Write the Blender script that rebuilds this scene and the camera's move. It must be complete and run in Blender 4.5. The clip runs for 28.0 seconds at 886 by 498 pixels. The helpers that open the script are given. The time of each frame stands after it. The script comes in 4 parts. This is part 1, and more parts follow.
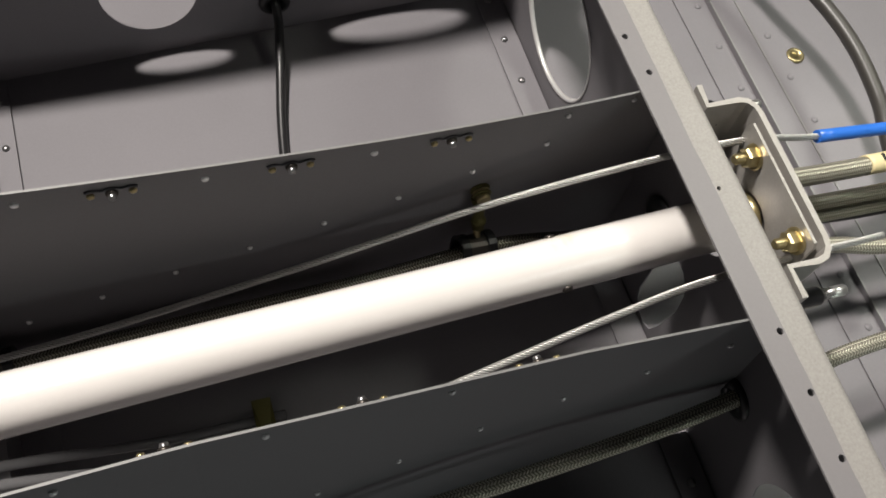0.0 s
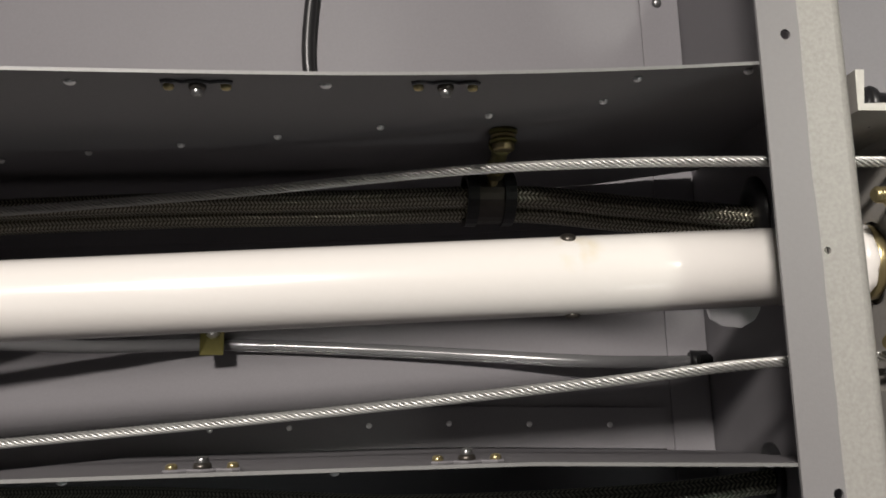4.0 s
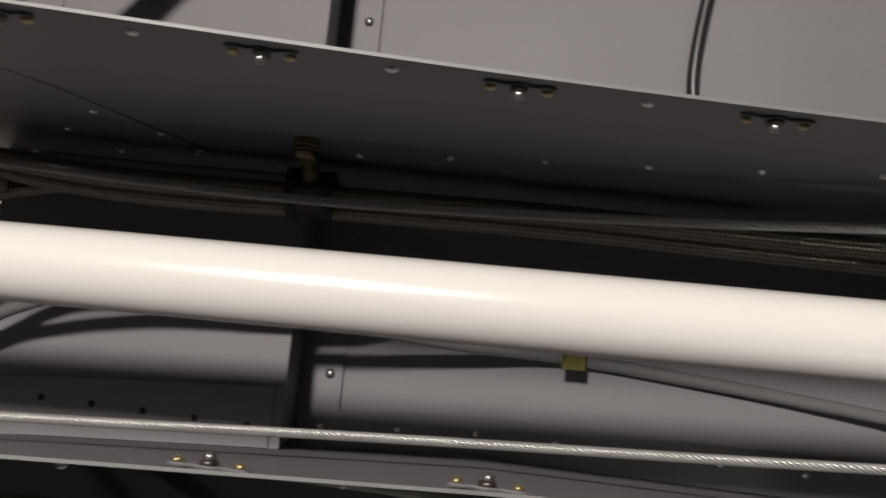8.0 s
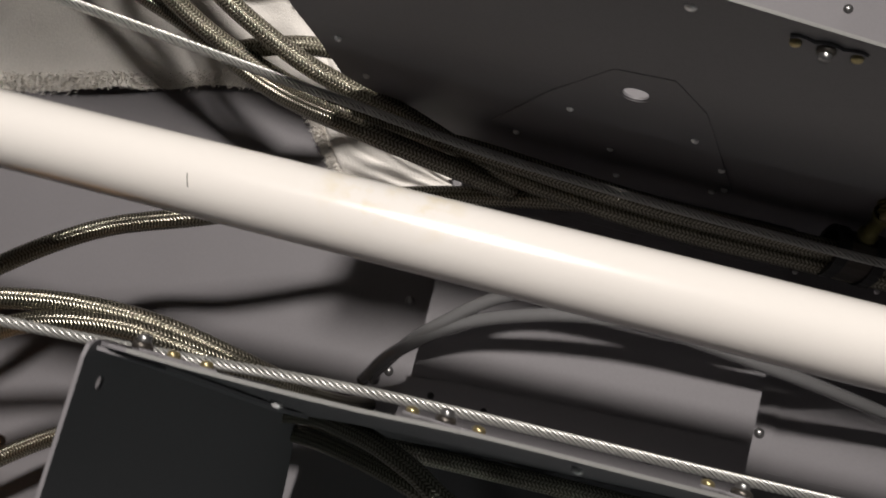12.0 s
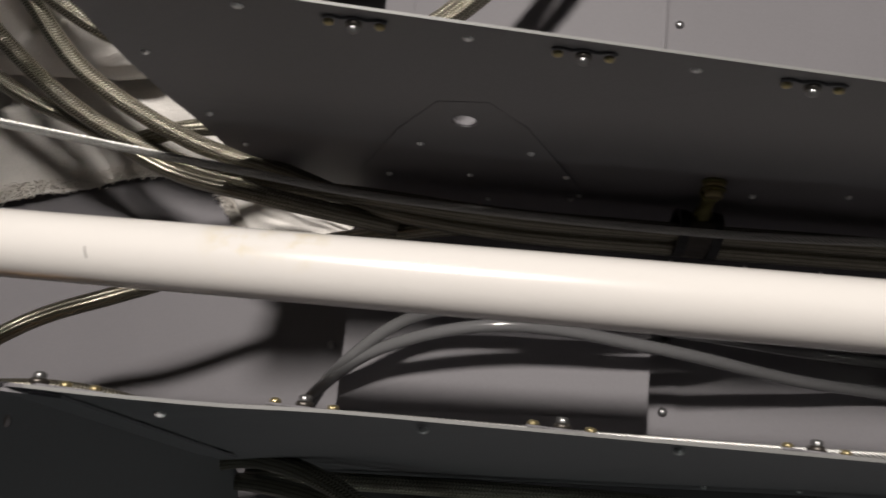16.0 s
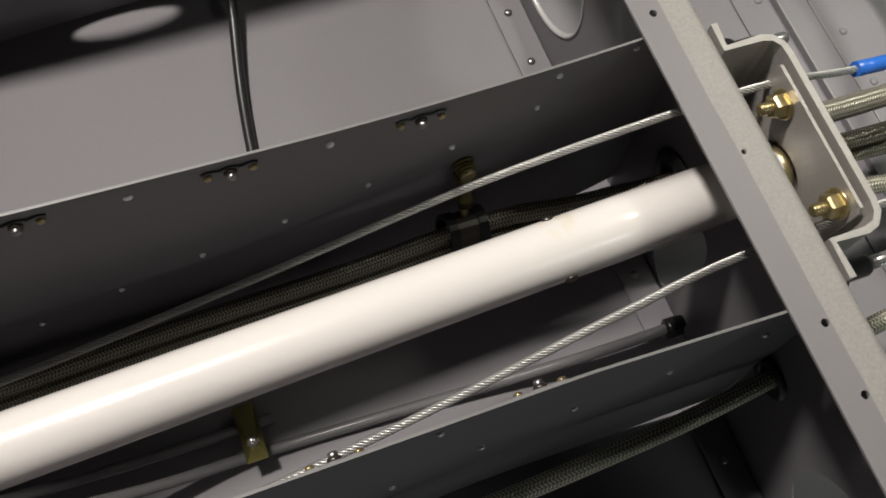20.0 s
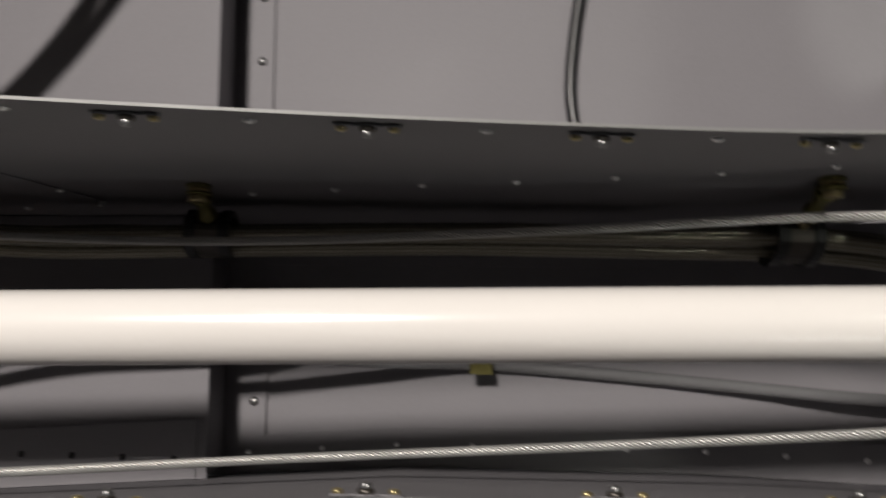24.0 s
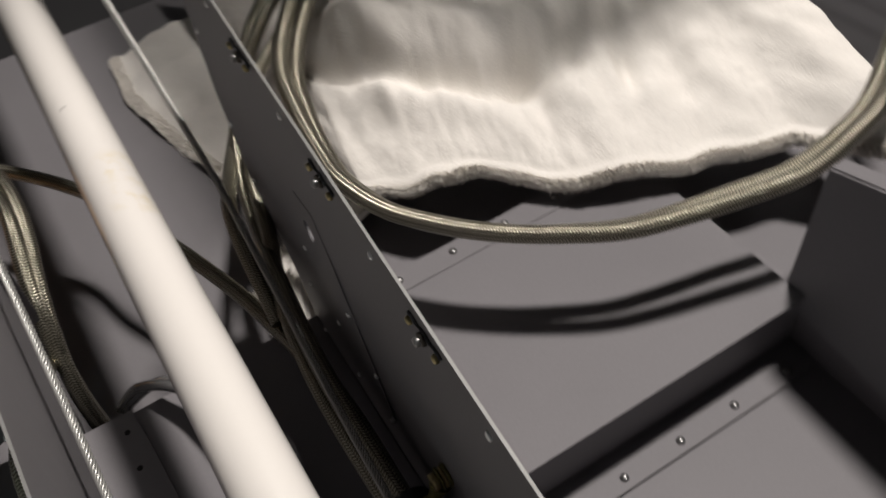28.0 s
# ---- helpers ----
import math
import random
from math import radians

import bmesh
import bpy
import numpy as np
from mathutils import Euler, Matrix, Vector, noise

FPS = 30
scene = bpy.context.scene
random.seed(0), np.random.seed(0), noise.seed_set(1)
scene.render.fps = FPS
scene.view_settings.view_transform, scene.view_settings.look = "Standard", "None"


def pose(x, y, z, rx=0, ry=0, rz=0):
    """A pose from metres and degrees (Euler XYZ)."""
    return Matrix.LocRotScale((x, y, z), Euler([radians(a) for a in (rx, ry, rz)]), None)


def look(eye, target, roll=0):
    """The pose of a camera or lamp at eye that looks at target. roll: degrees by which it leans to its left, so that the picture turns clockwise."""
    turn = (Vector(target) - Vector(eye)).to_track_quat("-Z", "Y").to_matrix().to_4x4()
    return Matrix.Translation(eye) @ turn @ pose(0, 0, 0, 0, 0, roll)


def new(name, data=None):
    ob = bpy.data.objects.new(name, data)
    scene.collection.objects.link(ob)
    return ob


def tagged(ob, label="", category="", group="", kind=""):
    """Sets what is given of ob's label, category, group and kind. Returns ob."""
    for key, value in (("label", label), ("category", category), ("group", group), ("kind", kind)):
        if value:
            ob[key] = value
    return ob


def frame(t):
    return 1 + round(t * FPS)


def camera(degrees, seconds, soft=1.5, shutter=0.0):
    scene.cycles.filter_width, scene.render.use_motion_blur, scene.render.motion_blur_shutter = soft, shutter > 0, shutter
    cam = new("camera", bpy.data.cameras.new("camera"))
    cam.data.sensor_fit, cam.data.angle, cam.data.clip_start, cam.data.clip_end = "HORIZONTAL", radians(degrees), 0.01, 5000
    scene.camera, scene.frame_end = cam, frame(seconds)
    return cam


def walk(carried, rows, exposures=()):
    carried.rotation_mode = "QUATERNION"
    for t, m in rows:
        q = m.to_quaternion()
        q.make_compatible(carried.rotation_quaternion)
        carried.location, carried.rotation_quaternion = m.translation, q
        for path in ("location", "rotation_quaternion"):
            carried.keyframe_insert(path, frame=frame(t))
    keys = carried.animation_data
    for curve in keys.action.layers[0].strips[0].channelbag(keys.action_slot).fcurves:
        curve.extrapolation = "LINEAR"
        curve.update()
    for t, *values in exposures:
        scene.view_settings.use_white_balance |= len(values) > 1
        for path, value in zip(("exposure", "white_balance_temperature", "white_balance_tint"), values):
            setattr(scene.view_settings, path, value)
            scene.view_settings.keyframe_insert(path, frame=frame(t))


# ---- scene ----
cam = camera(52.9, 28.0, soft=1.7, shutter=0.4)
PATH = [
    (0, (-0.192, -0.185, 0.541), (0.371, 0.563, -1.226), 22.8),
    (0.5, (-0.186, -0.177, 0.54), (0.341, 0.515, -1.261), 23.4),
    (1, (-0.183, -0.165, 0.532), (0.316, 0.474, -1.296), 24.8),
    (1.5, (-0.169, -0.154, 0.53), (0.273, 0.451, -1.325), 23.7),
    (2, (-0.157, -0.139, 0.521), (0.229, 0.402, -1.365), 24.3),
    (2.5, (-0.14, -0.118, 0.51), (0.202, 0.336, -1.407), 26.9),
    (4.5, (-0.087, -0.067, 0.457), (0.102, 0.14, -1.523), 43.5),
    (5, (-0.079, -0.054, 0.451), (0.101, 0.112, -1.534), 48.7),
    (5.5, (-0.081, -0.049, 0.45), (0.091, 0.107, -1.537), 48.8),
    (6, (-0.099, -0.048, 0.447), (0.067, 0.109, -1.54), 47.9),
    (6.5, (-0.123, -0.051, 0.447), (0.02, 0.11, -1.541), 43.6),
    (7, (-0.16, -0.058, 0.448), (-0.05, 0.105, -1.542), 37.2),
    (7.5, (-0.192, -0.065, 0.451), (-0.134, 0.123, -1.539), 21.8),
    (8, (-0.225, -0.074, 0.456), (-0.245, 0.167, -1.53), 2.4),
    (8.5, (-0.257, -0.084, 0.458), (-0.357, 0.182, -1.522), -11.4),
    (9, (-0.287, -0.092, 0.459), (-0.458, 0.209, -1.511), -18.0),
    (9.5, (-0.317, -0.103, 0.46), (-0.542, 0.271, -1.492), -17.1),
    (10, (-0.342, -0.117, 0.461), (-0.629, 0.343, -1.464), -16.0),
    (10.5, (-0.364, -0.128, 0.46), (-0.687, 0.37, -1.45), -15.1),
    (11, (-0.378, -0.135, 0.459), (-0.689, 0.347, -1.457), -14.0),
    (11.5, (-0.4008, -0.1216, 0.4509), (-0.5478, 0.1553, -1.5244), -8.71),
    (12, (-0.4216, -0.1033, 0.4433), (-0.5305, 0.1595, -1.5363), -6.18),
    (12.5, (-0.4412, -0.0908, 0.4309), (-0.5439, 0.1620, -1.5504), -6.75),
    (13, (-0.4536, -0.0895, 0.4246), (-0.5925, 0.1708, -1.5535), -13.54),
    (13.5, (-0.4598, -0.0921, 0.4254), (-0.6134, 0.1839, -1.5495), -14.56),
    (15.5, (-0.416, -0.119, 0.471), (-0.556, 0.272, -1.485), -8.7),
    (16, (-0.377, -0.12, 0.48), (-0.473, 0.31, -1.471), -5.4),
    (16.5, (-0.343, -0.127, 0.487), (-0.384, 0.34, -1.458), -0.9),
    (17, (-0.305, -0.135, 0.493), (-0.29, 0.398, -1.435), 2.2),
    (17.5, (-0.264, -0.135, 0.494), (-0.128, 0.422, -1.422), 8.5),
    (18, (-0.227, -0.129, 0.497), (0.029, 0.457, -1.398), 13.6),
    (18.5, (-0.203, -0.129, 0.498), (0.143, 0.452, -1.384), 17.6),
    (19, (-0.184, -0.133, 0.499), (0.225, 0.447, -1.37), 19.8),
    (19.5, (-0.168, -0.134, 0.503), (0.29, 0.44, -1.357), 21.2),
    (20, (-0.155, -0.136, 0.505), (0.33, 0.433, -1.35), 21.5),
    (20.5, (-0.137, -0.126, 0.508), (0.264, 0.354, -1.391), 21.1),
    (22.5, (-0.095, -0.064, 0.478), (0.189, 0.15, -1.49), 41.3),
    (23, (-0.12, -0.068, 0.481), (0.142, 0.134, -1.492), 45.1),
    (23.5, (-0.155, -0.07, 0.48), (0.031, 0.146, -1.499), 37.9),
    (24, (-0.1971, -0.0699, 0.4799), (-0.1317, 0.1976, -1.5010), 15.32),
    (24.5, (-0.237, -0.076, 0.455), (-0.331, 0.411, -1.482), -1.6),
    (25, (-0.239, -0.074, 0.436), (-0.345, 0.418, -1.5), -0.7),
    (25.5, (-0.234, -0.076, 0.433), (-0.418, 0.359, -1.51), -7.0),
    (26, (-0.225, -0.076, 0.439), (-0.482, 0.455, -1.472), -7.8),
    (26.5, (-0.22, -0.074, 0.444), (-0.456, 0.476, -1.464), -4.7),
    (27, (-0.213, -0.067, 0.464), (-0.561, 0.563, -1.402), -3.4),
    (27.5, (-0.181, -0.057, 0.46), (-0.937, 0.541, -1.292), -9.2),
    (28, (-0.15, -0.046, 0.442), (-1.281, 0.449, -1.132), -8.0),
]
walk(cam, [(t, look(eye, target, roll)) for t, eye, target, roll in PATH], [(0, 0.41), (1, 0.27), (2, 0.23), (5, -0.05), (7, -0.14), (9, -0.04), (10, -0.08), (13, -0.04), (16, -0.06), (17, 0.0), (20, 0.02), (23, -0.05), (25, 0.0), (26, -0.03), (27, 0.08), (28, -0.12)])

# ---- light: workshop lamps, an added fill and the light that the room sends back ----
world = bpy.data.worlds.new("room_dark")
scene.world = world
world.use_nodes = True
world.node_tree.nodes["Background"].inputs[0].default_value = (0.72, 0.84, 0.80, 1)
world.node_tree.nodes["Background"].inputs[1].default_value = 0.01

LAMP = Vector((-0.65, 0.562, 1.75))
LAMP_2 = Vector((0.45, 0.16, 1.15))
# added fill: an unseen low lamp that brightens the near rib's outer face
FILL_LAMP = Vector((0.38, -1.15, 0.10))
LAMP_4 = Vector((0.76, -1.42, 1.5))
AIMS = {0: (LAMP, (-0.2, 0.0, 0.1)), 1: (LAMP_2, (0.24, 0.03, 0.07)), 2: (FILL_LAMP, (0.25, -0.1, 0.1)), 3: (LAMP_4, (0.72, -0.05, 0.19))}
lamp_data = bpy.data.lights.new("work_lamp_light", "AREA")
lamp_data.shape, lamp_data.size = "DISK", 0.17
lamp_data.energy, lamp_data.color = 37.0, (1.0, 0.930, 0.872)
lamp = new("work_lamp_light", lamp_data)
lamp.matrix_world = look(*AIMS[0])
for k, watts, long, wide, tint in ((2, 0.92, 0.88, 0.08, (0.82, 1.0, 0.91)), (3, 2.4, 0.62, 0.022, (0.95, 1.0, 0.96))):
    lamp_data = bpy.data.lights.new("unseen_strip_light", "AREA")
    lamp_data.shape, lamp_data.size, lamp_data.size_y = "RECTANGLE", long, wide
    lamp_data.energy, lamp_data.color = watts, tint
    lamp = new("unseen_strip_light", lamp_data)
    lamp.matrix_world = look(*AIMS[k])
lamp_data = bpy.data.lights.new("spot_lamp_light", "SPOT")
lamp_data.energy, lamp_data.color = 34, (0.98, 0.99, 0.87)
lamp_data.spot_size, lamp_data.spot_blend, lamp_data.shadow_soft_size = math.radians(46), 1.0, 0.14
lamp = new("spot_lamp_light", lamp_data)
lamp.matrix_world = look(*AIMS[1])

# ---- materials ----


def material(name, colour, rough=0.5, metal=0.0, grain=0.0, grain_size=400.0, stain=0.0, stain_size=8.0, bump=0.0, bump_size=900.0, coat=0.0, spec=0.5):
    """A surface of one colour with fine grain, broad stains and a fine relief, all at real-world size."""
    m = bpy.data.materials.new(name)
    m.use_nodes = True
    t = m.node_tree
    n, li = t.nodes, t.links
    b = n["Principled BSDF"]
    b.inputs["Roughness"].default_value, b.inputs["Metallic"].default_value = rough, metal
    b.inputs["Base Color"].default_value = (*colour, 1)
    b.inputs["Specular IOR Level"].default_value = spec
    b.inputs["Coat Weight"].default_value = coat
    co = n.new("ShaderNodeTexCoord")
    if grain or stain:
        g = n.new("ShaderNodeTexNoise")
        g.inputs["Scale"].default_value, g.inputs["Detail"].default_value = grain_size, 4
        s = n.new("ShaderNodeTexNoise")
        s.inputs["Scale"].default_value, s.inputs["Detail"].default_value = stain_size, 6
        li.new(co.outputs["Object"], g.inputs["Vector"])
        li.new(co.outputs["Object"], s.inputs["Vector"])
        a = n.new("ShaderNodeMath")
        a.operation = "MULTIPLY_ADD"
        li.new(g.outputs["Fac"], a.inputs[0])
        a.inputs[1].default_value, a.inputs[2].default_value = 2 * grain, 1 - grain - stain
        c = n.new("ShaderNodeMath")
        c.operation = "MULTIPLY_ADD"
        li.new(s.outputs["Fac"], c.inputs[0])
        c.inputs[1].default_value = 2 * stain
        li.new(a.outputs[0], c.inputs[2])
        mul = n.new("ShaderNodeVectorMath")
        mul.operation = "SCALE"
        mul.inputs[0].default_value = colour
        li.new(c.outputs[0], mul.inputs["Scale"])
        li.new(mul.outputs[0], b.inputs["Base Color"])
        r = n.new("ShaderNodeMath")
        r.operation = "MULTIPLY_ADD"
        li.new(s.outputs["Fac"], r.inputs[0])
        r.inputs[1].default_value, r.inputs[2].default_value = 0.16, rough - 0.08
        li.new(r.outputs[0], b.inputs["Roughness"])
    if bump:
        h = n.new("ShaderNodeTexNoise")
        h.inputs["Scale"].default_value, h.inputs["Detail"].default_value = bump_size, 3
        li.new(co.outputs["Object"], h.inputs["Vector"])
        bp = n.new("ShaderNodeBump")
        bp.inputs["Strength"].default_value, bp.inputs["Distance"].default_value = bump, 0.0004
        li.new(h.outputs["Fac"], bp.inputs["Height"])
        li.new(bp.outputs[0], b.inputs["Normal"])
    return m


def braid_material(name, light, dark, pitch, turns, rough=0.32, metal=0.9):
    """Woven wire: rows of slanting strands, each row leaning against the next, along the tube's own length (u, metres) and round it (v, turns)."""
    m = bpy.data.materials.new(name)
    m.use_nodes = True
    t = m.node_tree
    n, li = t.nodes, t.links
    b = n["Principled BSDF"]
    b.inputs["Metallic"].default_value = metal
    uv = n.new("ShaderNodeUVMap")
    sep = n.new("ShaderNodeSeparateXYZ")
    li.new(uv.outputs[0], sep.inputs[0])

    def calc(op, x, y=None, z=None):
        q = n.new("ShaderNodeMath")
        q.operation = op
        for i, v in enumerate((x, y, z)):
            if v is None:
                continue
            if isinstance(v, (int, float)):
                q.inputs[i].default_value = v
            else:
                li.new(v, q.inputs[i])
        return q.outputs[0]
    along = calc("MULTIPLY", sep.outputs[0], 2 * math.pi / pitch)
    around = calc("MULTIPLY", sep.outputs[1], turns)
    fold = calc("PINGPONG", around, 1.0)
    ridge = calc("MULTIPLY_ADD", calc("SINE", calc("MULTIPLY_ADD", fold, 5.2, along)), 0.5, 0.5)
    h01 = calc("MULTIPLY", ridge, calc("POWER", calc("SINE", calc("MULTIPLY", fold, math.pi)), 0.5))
    # colour darkens in the recesses, painting in the shade between strands
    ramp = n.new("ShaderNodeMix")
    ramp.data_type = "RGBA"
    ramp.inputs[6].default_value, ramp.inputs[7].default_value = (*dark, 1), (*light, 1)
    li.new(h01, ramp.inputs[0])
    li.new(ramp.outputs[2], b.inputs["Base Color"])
    b.inputs["Roughness"].default_value = rough
    bp = n.new("ShaderNodeBump")
    bp.inputs["Strength"].default_value, bp.inputs["Distance"].default_value = 0.7, 0.0004
    li.new(h01, bp.inputs["Height"])
    li.new(bp.outputs[0], b.inputs["Normal"])
    return m


PAINT = material("grey_primer_paint", (0.196, 0.189, 0.200), 0.50, 0, 0.06, 700, 0.085, 13, 0.15, 1500, 0, 0.2)
EDGE = material("cut_sheet_edge", (0.62, 0.61, 0.60), 0.4, 0.4, 0.1, 900, 0.1, 40)
CUT = material("dull_cut_edge", (0.22, 0.22, 0.215), 0.5, 0.1, 0.15, 900, 0.15, 40)
WHITE = material("white_gloss_paint", (0.86, 0.83, 0.79), 0.22, 0, 0.01, 300, 0.025, 14, 0.05, 700, 0.5)
STEEL = material("galvanised_wire", (0.60, 0.60, 0.58), 0.28, 0.85, 0.12, 900, 0.1, 60)
WIRE = material("twisted_wire", (0.58, 0.58, 0.56), 0.38, 0.75, 0.12, 900, 0.1, 60)
RIVET = material("aluminium_rivet", (0.93, 0.93, 0.94), 0.26, 0.25, 0.08, 900, 0.1, 300, 0, 900, 0.8)
DOME = material("steel_rivet", (0.27, 0.27, 0.27), 0.30, 0.85, 0.08, 900, 0.1, 300)
ZINC = material("yellow_zinc", (0.46, 0.385, 0.205), 0.30, 0.85, 0.12, 600, 0.18, 120)
BRASS = material("greenish_brass", (0.15, 0.135, 0.045), 0.4, 0.5, 0.1, 600, 0.2, 90)
DARKSTEEL = material("dark_steel", (0.10, 0.09, 0.08), 0.38, 0.8, 0.1, 600, 0.2, 90)
DULL = material("dull_black_rubber", (0.045, 0.042, 0.038), 0.4, 0, 0.1, 600, 0.12, 60)
RUBBER = material("black_rubber", (0.016, 0.016, 0.017), 0.35, 0, 0.1, 600, 0.1, 90)
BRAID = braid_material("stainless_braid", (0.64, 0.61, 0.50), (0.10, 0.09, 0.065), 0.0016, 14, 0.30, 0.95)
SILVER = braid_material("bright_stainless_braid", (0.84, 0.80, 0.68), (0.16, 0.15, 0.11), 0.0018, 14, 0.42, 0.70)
NYLON = material("translucent_nylon", (0.26, 0.26, 0.265), 0.17, 0, 0.03, 500, 0.05, 40, 0, 900, 0.45)
NYLON.node_tree.nodes["Principled BSDF"].inputs["Transmission Weight"].default_value = 0.45
BARE = material("bare_bracket_metal", (0.45, 0.43, 0.40), 0.36, 0.25, 0.10, 700, 0.10, 40, 0.3, 900)
CLOTH = material("white_terry_cloth", (0.84, 0.81, 0.765), 0.95, 0, 0.12, 900, 0.10, 20, 1.0, 900, 0, 0.1)
BLUE = material("blue_sleeve", (0.03, 0.16, 0.62), 0.35, 0, 0.05, 500, 0.05, 60)
TAPE = material("cream_label_tape", (0.72, 0.62, 0.36), 0.5, 0, 0.05, 500, 0.08, 60)
ORANGE = material("orange_terry_cloth", (0.60, 0.34, 0.165), 0.95, 0, 0.3, 420, 0.2, 60, 1.0, 620, 0, 0.1)
WALLPAINT = material("workshop_wall_paint", (0.05, 0.05, 0.053), 0.8, 0, 0.03, 60, 0.05, 2)
GROOVE_SHADE = material("groove_shade_black", (0.05, 0.05, 0.05), 0.6)
RIM_SHADE = material("rim_shade_dark", (0.085, 0.083, 0.085), 0.6)
HOLE = material("hole_shadow_black", (0.012, 0.012, 0.012), 0.8)

# ---- building helpers ----


def part(name, bm, mat, parent=None, label="", smooth=False):
    me = bpy.data.meshes.new(name)
    bm.normal_update()
    bm.to_mesh(me)
    bm.free()
    me.materials.append(mat)
    if smooth:
        for p in me.polygons:
            p.use_smooth = True
    ob = new(name, me)
    if parent is not None:
        ob.parent = parent
    if label:
        ob["label"] = label
    return ob


def empty(name, at=(0, 0, 0)):
    ob = new(name)
    ob.location = at
    ob.empty_display_size = 0.02
    return ob


def place(ob, m):
    ob.matrix_basis = m
    return ob


def circle2(cx, cy, r, n=28, ry=None):
    ry = r if ry is None else ry
    return [(cx + r * math.cos(2 * math.pi * k / n), cy + ry * math.sin(2 * math.pi * k / n)) for k in range(n)]


def plate(outer, holes=(), thick=0.001, to=None):
    """A flat sheet with through holes: outline and holes in (u, v); to maps (u, v, w) into the world, w from 0 to thick."""
    to = to or (lambda u, v, w: (u, v, w))
    bm = bmesh.new()
    loops = [outer, *holes]
    rings = []
    for w in (0.0, thick):
        edges, ring = [], []
        for lp in loops:
            vs = [bm.verts.new((u, v, w)) for u, v in lp]
            ring.append(vs)
            edges += [bm.edges.new((vs[i], vs[(i + 1) % len(vs)])) for i in range(len(vs))]
        bmesh.ops.triangle_fill(bm, use_beauty=True, use_dissolve=False, edges=edges, normal=(0, 0, 1 if w else -1))
        rings.append(ring)
    for a, b in zip(*rings):
        for i in range(len(a)):
            j = (i + 1) % len(a)
            bm.faces.new((a[i], a[j], b[j], b[i]))
    for v in bm.verts:
        v.co = Vector(to(*v.co))
    bmesh.ops.recalc_face_normals(bm, faces=bm.faces)
    return bm


def spline(pts, n=12):
    """A smooth line through the points (Catmull-Rom)."""
    p = [Vector(q) for q in pts]
    p = [2 * p[0] - p[1], *p, 2 * p[-1] - p[-2]]
    out = []
    for i in range(1, len(p) - 2):
        for k in range(n):
            t = k / n
            a, b, c, d = p[i - 1], p[i], p[i + 1], p[i + 2]
            out.append(0.5 * (2 * b + (c - a) * t + (2 * a - 5 * b + 4 * c - d) * t * t + (3 * b - a - 3 * c + d) * t ** 3))
    out.append(p[-2])
    return out


def frames_along(line):
    """Tangent and two cross directions at each point, with no twist."""
    out, up = [], None
    for i, p in enumerate(line):
        t = (line[min(i + 1, len(line) - 1)] - line[max(i - 1, 0)]).normalized()
        if up is None:
            up = Vector((0, 0, 1)) if abs(t.z) < 0.9 else Vector((1, 0, 0))
        u = (up - t * up.dot(t)).normalized()
        up = u
        out.append((p, t, u, t.cross(u)))
    return out


def sweep(line, r, seg=14, bm=None, turn=0.0, offset=0.0, lay=0.0, cap=True):
    """A tube along the line, with its length and girth in the UV map; offset and lay make it a strand that winds round the line."""
    bm = bm or bmesh.new()
    uvl = bm.loops.layers.uv.verify()
    fr = frames_along(line)
    s, rings, ss = 0.0, [], []
    centres = []
    for i, (p, t, u, v) in enumerate(fr):
        if i:
            s += (p - fr[i - 1][0]).length
        a = turn + (2 * math.pi * s / lay if lay else 0)
        centres.append(p + (u * math.cos(a) + v * math.sin(a)) * offset)
        ss.append(s)
    for (p, t, u, v), c in zip(fr, centres):
        rings.append([bm.verts.new(c + (u * math.cos(2 * math.pi * k / seg) + v * math.sin(2 * math.pi * k / seg)) * (r(len(rings) / (len(fr) - 1)) if callable(r) else r)) for k in range(seg)])
    for i in range(len(rings) - 1):
        for k in range(seg):
            j = (k + 1) % seg
            f = bm.faces.new((rings[i][k], rings[i][j], rings[i + 1][j], rings[i + 1][k]))
            f.smooth = True
            for lp, (uu, vv) in zip(f.loops, ((ss[i], k), (ss[i], k + 1), (ss[i + 1], k + 1), (ss[i + 1], k))):
                lp[uvl].uv = (uu, vv / seg)
    if cap:
        bm.faces.new(rings[0][::-1])
        bm.faces.new(rings[-1])
    return bm


def lathe(profile, seg=24, axis="z"):
    """A turned solid: (radius, height) pairs from one end to the other."""
    bm = bmesh.new()
    rings = []
    for r, h in profile:
        rings.append([bm.verts.new((r * math.cos(2 * math.pi * k / seg), r * math.sin(2 * math.pi * k / seg), h)) for k in range(seg)])
    for a, b in zip(rings, rings[1:]):
        for k in range(seg):
            j = (k + 1) % seg
            f = bm.faces.new((a[k], a[j], b[j], b[k]))
            f.smooth = True
    bm.faces.new(rings[0][::-1])
    bm.faces.new(rings[-1])
    bmesh.ops.recalc_face_normals(bm, faces=bm.faces)
    return bm


def box(a, b, bevel=0.0, seg=2):
    bm = bmesh.new()
    bmesh.ops.create_cube(bm, size=1)
    for v in bm.verts:
        v.co = Vector([(a[i] + b[i]) / 2 + v.co[i] * (b[i] - a[i]) for i in range(3)])
    if bevel:
        bmesh.ops.bevel(bm, geom=list(bm.edges), offset=bevel, segments=seg, affect="EDGES")
    return bm


def rivet_mesh(r, h, mat):
    """A domed rivet head, up along z."""
    me = bpy.data.meshes.new("rivet")
    bm = lathe([(r, -0.0004), (r, h * 0.25), (r * 0.86, h * 0.62), (r * 0.55, h * 0.9), (r * 0.12, h)], 12)
    bm.to_mesh(me)
    bm.free()
    me.materials.append(mat)
    return me


